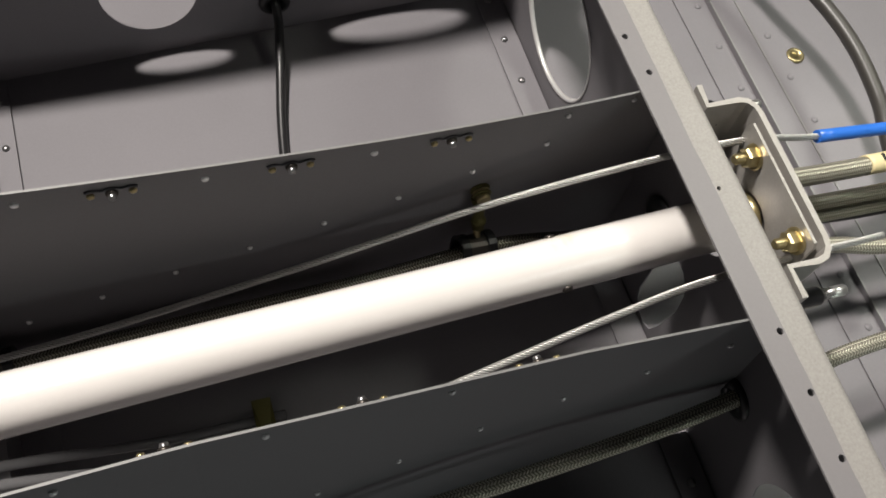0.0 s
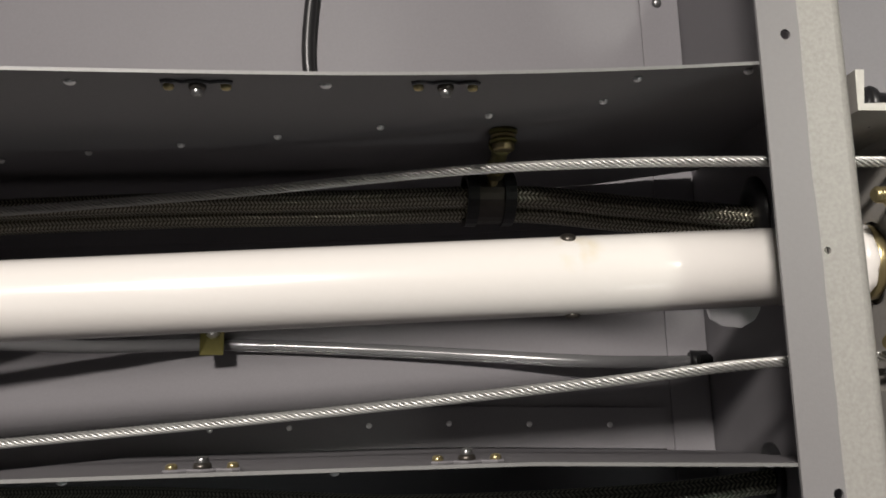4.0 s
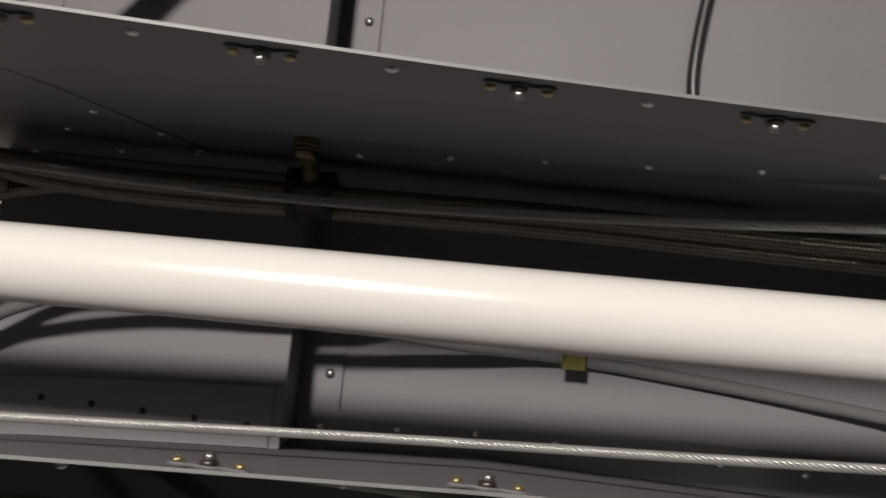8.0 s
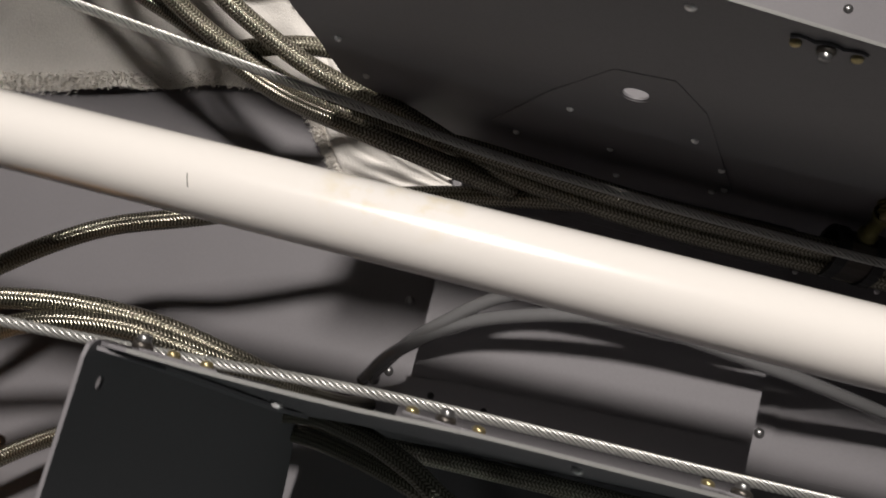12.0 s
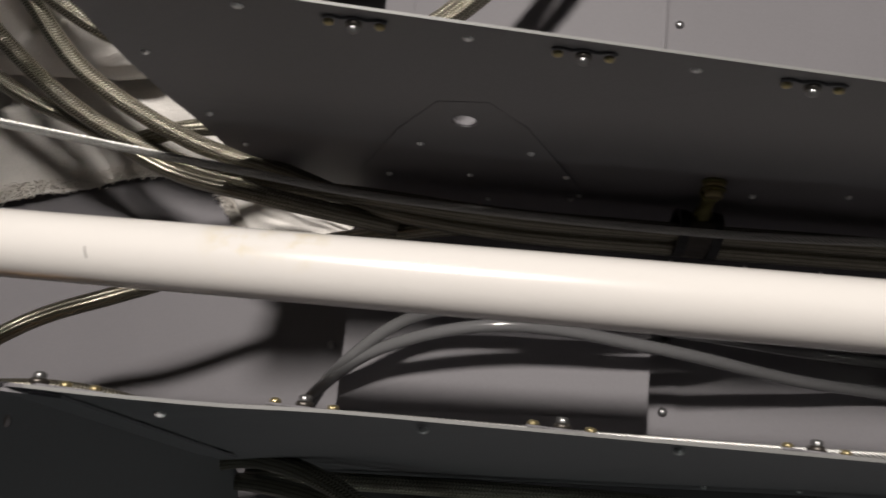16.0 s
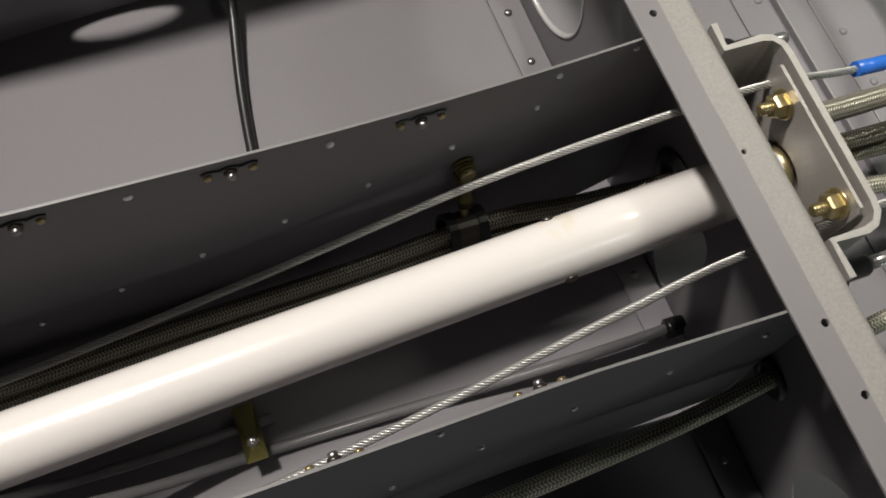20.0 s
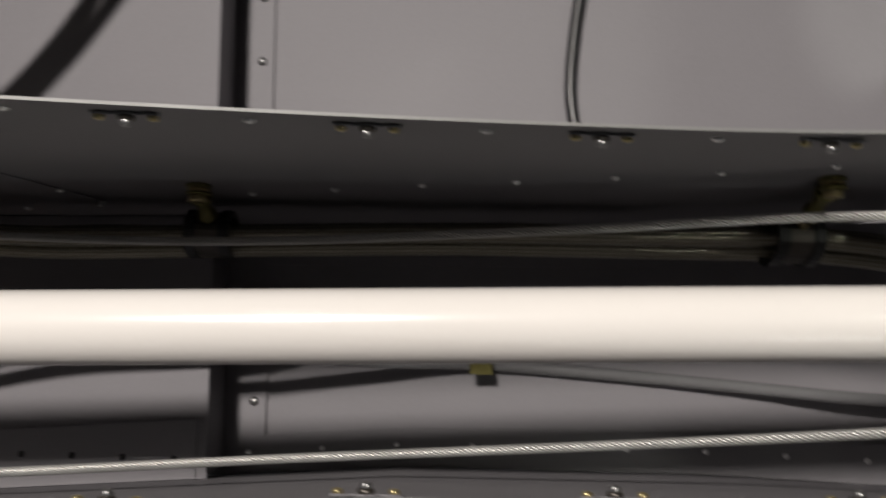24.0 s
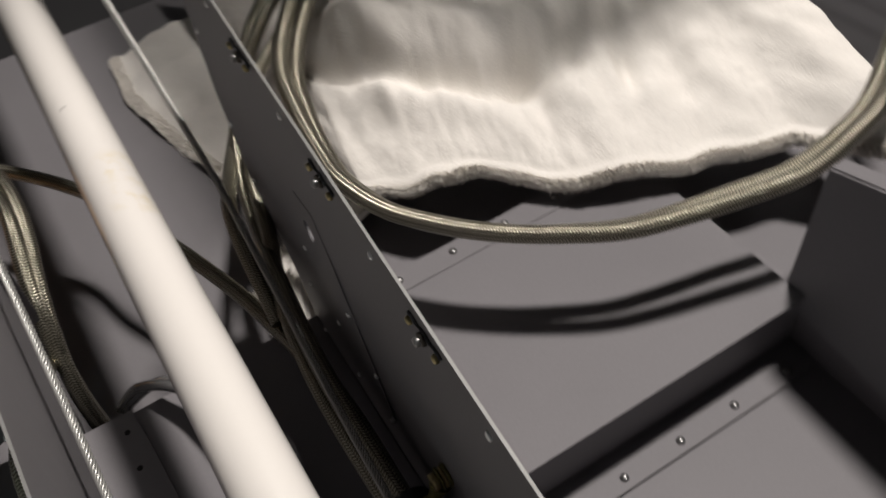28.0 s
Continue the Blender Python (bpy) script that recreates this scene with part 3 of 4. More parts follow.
for x, z in ((0.031, 0.198), (-0.0054, 0.185), (-0.0418, 0.171), (-0.078, 0.155), (-0.114, 0.1355), (-0.151, 0.115), (-0.191, 0.090), (-0.228, 0.072), (-0.265, 0.055)):
    rivet(FLAT_RIVET, (x, rib_b(x, z) - 0.001, z), (0, -1, 0), rib_near)
for k in range(11):
    x = 0.024 - 0.0378 * k
    rivet(SKIN_RIVET, (x, rib_a(x, 0.05) - 0.0105, (skin(x) if x > -0.292 else deck(x)) + 0.0024), UP, rib_far)
    if x > -0.28:
        rivet(SKIN_RIVET, (x, rib_b(x, skin(x)) + 0.0115, skin(x) + 0.0024), UP, rib_near)
# the doubler behind the far rib shows as a raised outline
part("doubler", plate([(-0.437, 0.09), (-0.418, 0.144), (-0.4012, 0.1762), (-0.3822, 0.1797), (-0.3671, 0.1612), (-0.335, 0.085)], [circle2(-0.391, 0.161, 0.0052, 16)], 0.0004, lambda u, v, w: (u, rib_a(u, v) - w, v)), PAINT, rib_far)
# open rivet holes in the near rib's foot, their shade drawn as black discs
hole_disc = bpy.data.meshes.new("open_hole_shade")
bm = lathe([(0.0016, -0.0004), (0.0016, 0.0002), (0.0009, 0.0003)], 12)
bm.to_mesh(hole_disc)
bm.free()
hole_disc.materials.append(HOLE)
for k in range(6):
    x = -0.3065 - 0.0248 * k
    ob = new("open_hole_shade", hole_disc)
    ob.parent = rib_near
    ob.matrix_basis = stand((x, -0.1150 + 0.004 * (x + 0.40), deck(x) + 0.0024), UP)

# ---- nutplates along both ribs ----


def nutplate_parts():
    """A two-lug nutplate lying in the xz plane, its nut out along -y."""
    wave = [(-0.0118, 0.0022), (-0.0095, 0.0034), (-0.0070, 0.0030), (-0.0045, 0.0018), (-0.0025, 0.0030), (0.0, 0.0038), (0.0025, 0.0030), (0.0045, 0.0018), (0.0070, 0.0030), (0.0095, 0.0034), (0.0118, 0.0022)]
    under = [(0.0110, 0.0006), (0.0090, -0.0016), (0.0062, -0.0010), (0.0040, -0.0006), (0.0022, -0.0022), (0.0, -0.0028), (-0.0022, -0.0022), (-0.0040, -0.0006), (-0.0062, -0.0010), (-0.0090, -0.0016), (-0.0110, 0.0006)]
    wave, under = [(u * 0.85, v * 0.75) for u, v in wave], [(u * 0.85, v * 0.75) for u, v in under]
    a = plate(wave + under, (), 0.0009, lambda u, v, w: (u, -w, v))
    # dark rim just wider than the lug draws the shadow line round it
    e = plate([(u * 1.01, v + 0.0001) for u, v in wave] + [(u * 1.02, v - 0.00005) for u, v in under], (), 0.0004, lambda u, v, w: (u, -w, v))
    b = lathe([(0.0025, 0.0), (0.0025, 0.0010), (0.0023, 0.0015), (0.0019, 0.0018)], 16)
    c = lathe([(0.0017, 0.0), (0.0017, 0.0026), (0.0014, 0.0032), (0.0005, 0.0034)], 14)
    d = lathe([(0.0016, 0.0), (0.0016, 0.0010), (0.0012, 0.0016), (0.0004, 0.0018)], 12)
    for m in (b, c, d):
        bmesh.ops.transform(m, matrix=Matrix.Rotation(math.pi / 2, 4, "X"), verts=m.verts)
    return a, b, c, d, e


def mesh_of(bm, name, mat):
    me = bpy.data.meshes.new(name)
    bm.to_mesh(me)
    bm.free()
    me.materials.append(mat)
    return me


lug_bm, nut_bm, screw_bm, pin_bm, rim_bm = nutplate_parts()
NUT_MESHES = mesh_of(lug_bm, "lug", PAINT), mesh_of(nut_bm, "nut", DARKSTEEL), mesh_of(screw_bm, "screw", DOME), mesh_of(pin_bm, "pin", ZINC), mesh_of(rim_bm, "rim", RIM_SHADE)


def nutplate(parent, m, pins=(-0.0080, 0.0080), mid=0.0):
    """lug plate > nut, screw end and two rivets."""
    base = new("nutplate", NUT_MESHES[0])
    base.parent = parent
    base.matrix_basis = m
    for nm, me, x, y in (("rim", NUT_MESHES[4], 0, 0.0), ("nut", NUT_MESHES[1], mid, -0.0006), ("screw_end", NUT_MESHES[2], mid, -0.0008), ("pin", NUT_MESHES[3], pins[0], -0.0006), ("pin", NUT_MESHES[3], pins[1], -0.0006)):
        ob = new(nm, me)
        ob.parent = base
        ob.location = (x, y, 0)
    return base


for k in range(1, 8):
    x = 0.0012 - 0.0711 * k
    if k < 7:
        nutplate(rib_far, Matrix.Translation((x, rib_a(x, 0.217) - 0.0001, top_far(x) - 0.0072)))
    x = 0.0042 - 0.0709 * k
    z = top_of_rib(x) - 0.0050
    if k < 7:
        nutplate(rib_near, Matrix.Translation((x, rib_b(x, z) + 0.0001, z)) @ Matrix.Rotation(math.pi, 4, "Z"))
    else:
        nutplate(rib_near, Matrix.Translation((x + 0.0085, rib_b(x + 0.0085, z) + 0.0001, z)) @ Matrix.Rotation(math.pi, 4, "Z"), (0.0010, -0.0070), 0.0085)

# ---- grommets where the hoses pass the bulkhead ----
for y, z, r in ((-0.1235, 0.133, 0.0125), (-0.0245, 0.139, 0.0165)):
    x = 0.049 + cross(y) + SLOPE * (0.2225 - z)
    g = part("grommet", lathe([(r, -0.0012), (r, 0.0016), (r * 0.8, 0.0028), (0.0056, 0.0026), (0.0050, 0.0), (r * 0.7, -0.0012)], 22), RUBBER, bulk, "black rubber grommet")
    g.matrix_basis = stand((x, y, z), (-1, -0.03, -SLOPE))

# ---- steel control cables ----


def cable(name, pts, label, lay=0.0135, r=0.0018):
    ob = tagged(empty(name), label, "cable", "control cables")
    line = spline(pts, 96)
    for k in range(6):
        part("strand", sweep(line, r * 0.31, 8, turn=k * math.pi / 3, offset=r * 0.70, lay=lay), WIRE, ob)
    # near-black core paints in the shade between the strands
    part("core", sweep(line[::6], r * 0.40, 8), GROOVE_SHADE, ob)
    return ob


CABLE_1 = [(0.42, -0.025, 0.181), (0.30, -0.0225, 0.190), (0.20, -0.0208, 0.1972), (0.1228, -0.0196, 0.2024), (0.0624, -0.0181, 0.2090), (-0.0418, -0.0135, 0.1801), (-0.1541, -0.0183, 0.1528), (-0.2830, -0.0220, 0.1259), (-0.4148, -0.0189, 0.1089), (-0.4943, -0.0196, 0.1315), (-0.6066, -0.0301, 0.2042), (-0.75, -0.04, 0.26)]
CABLE_2 = [(0.13, -0.078, 0.203), (0.0371, -0.0800, 0.1996), (-0.0197, -0.0853, 0.1904), (-0.1135, -0.0944, 0.1609), (-0.2278, -0.1033, 0.1397), (-0.3249, -0.1091, 0.1491), (-0.4403, -0.1152, 0.1674), (-0.5260, -0.1239, 0.1653), (-0.6145, -0.1302, 0.1851), (-0.75, -0.14, 0.2)]
c1 = cable("control_cable", CABLE_1, "twisted steel control cable with a blue plastic sleeve")
part("sleeve", sweep(spline([(0.1228, -0.0196, 0.2024), (0.20, -0.0208, 0.1972), (0.30, -0.0225, 0.190), (0.42, -0.025, 0.181)], 8), 0.0034, 14), BLUE, c1, "bright blue plastic sleeve")
cable("control_cable", CABLE_2, "bare twisted steel control cable along the tunnel")

# ---- braided hoses ----


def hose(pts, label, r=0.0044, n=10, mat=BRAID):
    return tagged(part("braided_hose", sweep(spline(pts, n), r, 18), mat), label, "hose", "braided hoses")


RUN = [(0.22, -0.034, 0.146), (0.13, -0.032, 0.146), (0.064, -0.0245, 0.1385), (0.0132, -0.0175, 0.1265), (-0.0323, -0.0135, 0.1265), (-0.0974, -0.0115, 0.1080), (-0.1804, -0.0115, 0.1005), (-0.2758, -0.0145, 0.0960), (-0.3641, -0.0175, 0.0955)]


def moved(pts, dx, dy, dz):
    return [(x + dx, y + dy, z + dz) for x, y, z in pts]


hose(RUN + [(-0.4354, -0.0130, 0.0861), (-0.4816, -0.0085, 0.0700), (-0.5300, -0.0007, 0.0622), (-0.5811, 0.0164, 0.0682), (-0.6258, 0.0470, 0.0766), (-0.6676, 0.0869, 0.0806), (-0.71, 0.15, 0.09)], "braided stainless hose lying along the tunnel rib")
hose(moved(RUN, 0, -0.0045, -0.0085) + [(-0.4302, -0.0157, 0.0781), (-0.4738, -0.0044, 0.0782), (-0.5233, 0.0060, 0.0802), (-0.5740, 0.0294, 0.0879), (-0.6080, 0.0623, 0.0899), (-0.6487, 0.1092, 0.0922), (-0.69, 0.17, 0.10)], "braided stainless hose clamped below its twin")
hose(moved(RUN, 0, 0.002, -0.0165)[5:] + [(-0.4415, -0.0276, 0.0600), (-0.4905, -0.0444, 0.0610), (-0.5492, -0.0684, 0.0601), (-0.6011, -0.0888, 0.0471), (-0.6504, -0.1287, 0.0455), (-0.72, -0.2, 0.04)], "braided stainless hose crossing under the white tube")
hose([(-0.42, -0.0225, 0.073), (-0.4821, -0.0189, 0.0886), (-0.5330, -0.0068, 0.0683), (-0.5831, 0.0143, 0.0581), (-0.6320, 0.0324, 0.0513), (-0.6814, 0.0623, 0.0513), (-0.73, 0.11, 0.06)], "braided stainless hose at the mouth of the tunnel")
hose([(-0.4690, -0.1345, -0.014), (-0.4735, -0.1325, 0.0280), (-0.4860, -0.1275, 0.0600), (-0.5070, -0.1225, 0.0800), (-0.5360, -0.1180, 0.0880), (-0.5650, -0.1180, 0.0880), (-0.5990, -0.1230, 0.0840), (-0.6350, -0.1340, 0.0760), (-0.70, -0.165, 0.05)], "braided stainless hose arching out of the tunnel")
hose([(-0.4610, -0.1300, -0.012), (-0.4690, -0.1305, 0.0300), (-0.4890, -0.1290, 0.0640), (-0.5060, -0.1262, 0.0830), (-0.5340, -0.1225, 0.0935), (-0.5560, -0.1225, 0.0935), (-0.5850, -0.1285, 0.0890), (-0.6080, -0.1385, 0.0800), (-0.6320, -0.1550, 0.0700), (-0.68, -0.20, 0.04)], "braided stainless hose beside another on the skin")
LOOP = [(-0.45, 0.42, 0.18), (-0.3944, 0.3589, 0.132), (-0.3567, 0.3012, 0.106), (-0.3454, 0.2655, 0.102), (-0.3434, 0.2349, 0.097), (-0.3494, 0.2043, 0.094), (-0.3553, 0.1736, 0.0928), (-0.3632, 0.1456, 0.0915), (-0.3773, 0.1206, 0.0902), (-0.3936, 0.0975, 0.089), (-0.4136, 0.076, 0.0885), (-0.4409, 0.0554, 0.088), (-0.4713, 0.0452, 0.0875), (-0.4936, 0.0443, 0.087), (-0.5317, 0.0484, 0.0893), (-0.5709, 0.0587, 0.0927), (-0.6204, 0.0908, 0.098), (-0.6772, 0.1463, 0.104), (-0.7274, 0.2283, 0.11)]
hose(LOOP, "braided stainless hose looped over the white cloth", 0.0048)


def beside(p):
    """The loop's second hose rides outside and above the first, and closes up to it on the left."""
    x, y, z = p
    k = min(1.0, max(0.0, (y - 0.08) / 0.12)) if x > -0.45 else 0.0
    back = min(1.0, max(0.0, (-x - 0.50) / 0.06))
    return x + 0.0035 + 0.0075 * k - 0.006 * back, y - 0.0045 - 0.003 * back, z + 0.0080 + 0.002 * k


hose([beside(p) for p in LOOP], "second hose of the loop over the cloth", 0.0048)
hose([(-0.560, 0.0080, 0.058), (-0.5388, 0.0135, 0.066), (-0.5154, 0.0182, 0.068), (-0.47, 0.022, 0.064), (-0.43, 0.032, 0.05)], "short piece of braided hose behind the end of the rib")
hose([(0.30, -0.118, 0.15), (0.16, -0.1165, 0.147), (0.0752, -0.1236, 0.1386), (0.0112, -0.1295, 0.1322), (-0.0747, -0.1326, 0.1154), (-0.1412, -0.1315, 0.0916), (-0.2087, -0.1319, 0.0609), (-0.3013, -0.1346, 0.0359), (-0.4171, -0.142, 0.0209), (-0.485, -0.148, 0.012)], "braided stainless hose outside the near rib", 0.0044, 10, SILVER)
hose([(-0.66, -0.235, 0.002), (-0.6371, -0.2146, 0.0022), (-0.5923, -0.1808, 0.0074), (-0.5371, -0.1586, 0.0300), (-0.4860, -0.1390, 0.0480), (-0.4550, -0.1370, 0.072), (-0.4300, -0.1425, 0.086), (-0.4038, -0.1542, 0.0832), (-0.3554, -0.1624, 0.0337), (-0.31, -0.17, 0.012)], "dark braided hose coming from under the end plate")
hose([(-0.53, -0.160, 0.010), (-0.486, -0.150, 0.020), (-0.43, -0.152, 0.060), (-0.385, -0.170, 0.045), (-0.34, -0.19, 0.012)], "dark braided hose crossing its neighbour")

# ---- hoses and tubes beyond the bulkhead ----
h = hose([(0.085, -0.0165, 0.150), (0.13, -0.0165, 0.149), (0.17, -0.0145, 0.142), (0.22, -0.0115, 0.135), (0.30, -0.006, 0.128), (0.45, 0.01, 0.12)], "braided hose with a cream label tape beyond the bulkhead", 0.0058, 10, SILVER)
part("label_tape", sweep(spline([(0.205, -0.0122, 0.137), (0.23, -0.0108, 0.1342), (0.262, -0.0085, 0.131)], 6), 0.0062, 16), TAPE, h, "cream tape with black print")
for k in range(5):
    x = 0.216 + 0.0045 * k
    z = 0.1355 - 0.0005 * k
    part("print_bar", box((x, -0.0135 + 0.0004 * k, z + 0.0055), (x + 0.0018 + 0.0008 * (k % 2), -0.0085 + 0.0004 * k, z + 0.0068)), RUBBER, h)
hose([(0.085, -0.053, 0.135), (0.159, -0.0537, 0.130), (0.198, -0.0616, 0.130), (0.30, -0.07, 0.125)], "braided hose beyond the bulkhead", 0.0048, 10, SILVER)
tagged(part("rubber_hose", sweep(spline([(0.090, -0.030, 0.130), (0.1607, -0.0354, 0.128), (0.2118, -0.0376, 0.128), (0.32, -0.034, 0.12)], 8), 0.0036, 14), RUBBER), "thin black rubber hose beyond the bulkhead", "hose")
tagged(part("rubber_hose", sweep(spline([(0.20, 0.24, 0.128), (0.225, 0.165, 0.132), (0.2407, 0.1129, 0.1345), (0.2462, 0.0738, 0.1351), (0.2432, 0.0345, 0.1346), (0.2366, 0.0102, 0.134), (0.226, -0.03, 0.13), (0.21, -0.08, 0.12)], 10), 0.0050, 16), DULL), "glossy black hose curving over the floor", "hose")

# ---- clear nylon lines on the tunnel floor ----
nyl = tagged(empty("nylon_line"), "grey translucent nylon line along the tunnel floor", "tube", "nylon lines")
part("pipe", sweep(spline([(0.0636, -0.0800, 0.0655), (0.0167, -0.0789, 0.0600), (-0.0400, -0.0746, 0.0454), (-0.0984, -0.0704, 0.0358), (-0.1635, -0.0670, 0.0290), (-0.2195, -0.0670, 0.0400), (-0.2916, -0.0633, 0.0645), (-0.3637, -0.0624, 0.0731), (-0.4189, -0.0775, 0.0579), (-0.4509, -0.1000, 0.0359), (-0.465, -0.118, 0.008)], 10), 0.0031, 16), NYLON, nyl)
cap = part("end_fitting", lathe([(0.0046, 0.0), (0.0056, 0.0008), (0.0056, 0.008), (0.0046, 0.0088)], 18), RUBBER, nyl, "black end fitting")
place(cap, stand((0.0585, -0.0800, 0.0650), (1, -0.02, 0.1)))
part("fitting_lug", box((0.060, -0.0835, 0.070), (0.066, -0.0765, 0.076), 0.0008), RUBBER, nyl)
nyl2 = tagged(empty("nylon_line"), "second nylon line arching beside the first", "tube", "nylon lines")
part("pipe", sweep(spline([(-0.15, -0.0520, 0.0300), (-0.22, -0.0520, 0.0340), (-0.28, -0.0540, 0.0620), (-0.3299, -0.0552, 0.0726), (-0.3987, -0.0597, 0.0674), (-0.4380, -0.0861, 0.0489), (-0.458, -0.110, 0.018), (-0.46, -0.116, 0.006)], 10), 0.0030, 16), NYLON, nyl2)

# ---- green-yellow clip on the tunnel floor ----
tab = tagged(empty("line_clip"), "greenish brass clip holding the nylon line", "clip")
part("strap", plate([(-0.0055, -0.019), (0.0055, -0.019), (0.0055, 0.012), (-0.0055, 0.012)], [circle2(0, -0.008, 0.002, 12)], 0.0012, lambda u, v, w: (-0.1625 + u, -0.0530 + v, 0.0345 + w + 0.006 * max(0.0, -v - 0.010) / 0.010 - 4.0 * max(0.0, v - 0.0) ** 2)), BRASS, tab)
place(part("screw", lathe([(0.0034, 0), (0.0034, 0.0012), (0.0026, 0.0024), (0.0008, 0.0028)], 14), STEEL, tab), Matrix.Translation((-0.1625, -0.0610, 0.0357)))
part("post", lathe([(0.002, 0.0), (0.002, 0.0105)], 12), BRASS, tab).location = (-0.1625, -0.0610, 0.0245)

# ---- clamps hanging the hoses on the far rib ----
for x, z, lz in ((-0.0435, 0.160, 0.1275), (-0.2855, 0.117, 0.0945)):
    cl = tagged(empty("hose_clamp"), "brass stand-off with a clamp round the hoses", "clamp", "hose clamps")
    y = rib_a(x)
    tilt = Vector((0.02, -0.42, -0.9)).normalized()
    top = Vector((x, y - 0.006, z))
    for j, (wr, wh) in enumerate(((0.0052, 0.0016), (0.0045, 0.0014), (0.0050, 0.0012))):
        place(part("washer", lathe([(wr - 0.0004, 0), (wr, 0.0003), (wr, wh - 0.0003), (wr - 0.0005, wh)], 18), BRASS if j != 1 else ZINC, cl), stand((x, y - 0.0002 - 0.0017 * j, z + 0.003), (0, -1, 0)))
    place(part("bolt_head", lathe([(0.0038, 0), (0.0040, 0.0004), (0.0040, 0.0022), (0.0034, 0.0028)], 6), ZINC, cl), stand((x, y - 0.0050, z + 0.003), (0, -1, 0)))
    place(part("stand_off", lathe([(0.0046, 0), (0.0044, 0.0022), (0.0033, 0.0040), (0.0028, 0.009), (0.0030, 0.013), (0.0040, 0.0135), (0.0040, 0.0155), (0.0033, 0.016), (0.0033, 0.019)], 16), BRASS, cl), stand((x, y - 0.0038, z - 0.001), tilt))
    place(part("stud", lathe([(0.0020, 0), (0.0020, 0.020), (0.0014, 0.021)], 12), ZINC, cl), stand((x, y - 0.008, z - 0.012), tilt))
    loop = [Vector((x, -0.0140 + 0.0085 * math.cos(a), lz - 0.004 + 0.0125 * math.sin(a))) for a in [2 * math.pi * k / 24 for k in range(25)]]
    bm = bmesh.new()
    rings = [[bm.verts.new(p + Vector((dx, 0, 0)) + (p - Vector((x, -0.0140, lz - 0.004))).normalized() * dr) for dx, dr in ((-0.005, 0), (0.005, 0), (0.005, 0.0012), (-0.005, 0.0012))] for p in loop[:-1]]
    for i in range(24):
        for k in range(4):
            bm.faces.new((rings[i][k], rings[i][(k + 1) % 4], rings[(i + 1) % 24][(k + 1) % 4], rings[(i + 1) % 24][k]))
    bmesh.ops.recalc_face_normals(bm, faces=bm.faces)
    part("band", bm, DARKSTEEL, cl, "dark metal band")
    for dx in (-0.0072, 0.0072):
        bm = bmesh.new()
        rings = [[bm.verts.new(p + Vector((dx + ex, 0, 0)) + (p - Vector((x, -0.0140, lz - 0.004))).normalized() * dr) for ex, dr in ((-0.0022, -0.0003), (0.0022, -0.0003), (0.0022, 0.0022), (-0.0022, 0.0022))] for p in loop[:-1]]
        for i in range(24):
            for k in range(4):
                bm.faces.new((rings[i][k], rings[i][(k + 1) % 4], rings[(i + 1) % 24][(k + 1) % 4], rings[(i + 1) % 24][k]))
        bmesh.ops.recalc_face_normals(bm, faces=bm.faces)
        part("cushion", bm, RUBBER, cl)

# ---- black line on the skin beyond the far tunnel rib ----
bl = tagged(empty("black_line"), "glossy black plastic line lying on the belly skin", "tube")
part("pipe", sweep(spline([(-0.1, 0.27, 0.07), (-0.1, 0.222, 0.0625), (-0.0995, 0.208, 0.0550), (-0.1030, 0.185, 0.0430), (-0.1123, 0.135, 0.0352), (-0.1179, 0.0852, 0.0338), (-0.1157, 0.056, 0.0340), (-0.108, 0.022, 0.036), (-0.10, 0.006, 0.036)], 10), 0.0032, 16), RUBBER, bl)
place(part("grommet", lathe([(0.0105, 0.0), (0.0108, 0.0015), (0.0098, 0.0032), (0.0060, 0.0036), (0.0055, 0.0)], 22), RUBBER, bl, "black rubber grommet"), stand((-0.1, 0.2192, 0.062), (0, -1, 0)))

# ---- bearing bracket on the bulkhead ----
br = tagged(empty("bearing_bracket"), "thick bent metal bearing bracket bolted to the bulkhead", "bracket")
path = [(0.0520, 0.0060), (0.0520, -0.0065), (0.0700, -0.0065), (0.0738, -0.0075), (0.0762, -0.0105), (0.0768, -0.0145), (0.0780, -0.0800), (0.0772, -0.0845), (0.0745, -0.0878), (0.0705, -0.0890), (0.0545, -0.0890), (0.0545, -0.1050)]


def thick_path(p, t):
    """Both sides of a bent strip of thickness t, as one closed outline."""
    a, b = [], []
    for i, q in enumerate(p):
        d0 = Vector(p[i]) - Vector(p[max(i - 1, 0)])
        d1 = Vector(p[min(i + 1, len(p) - 1)]) - Vector(p[i])
        d = (d0.normalized() if d0.length else Vector((0, 0))) + (d1.normalized() if d1.length else Vector((0, 0)))
        d.normalize()
        nrm = Vector((d.y, -d.x))
        a.append(q)
        b.append((q[0] + nrm.x * t * 1.05, q[1] + nrm.y * t * 1.05))
    return a + b[::-1]


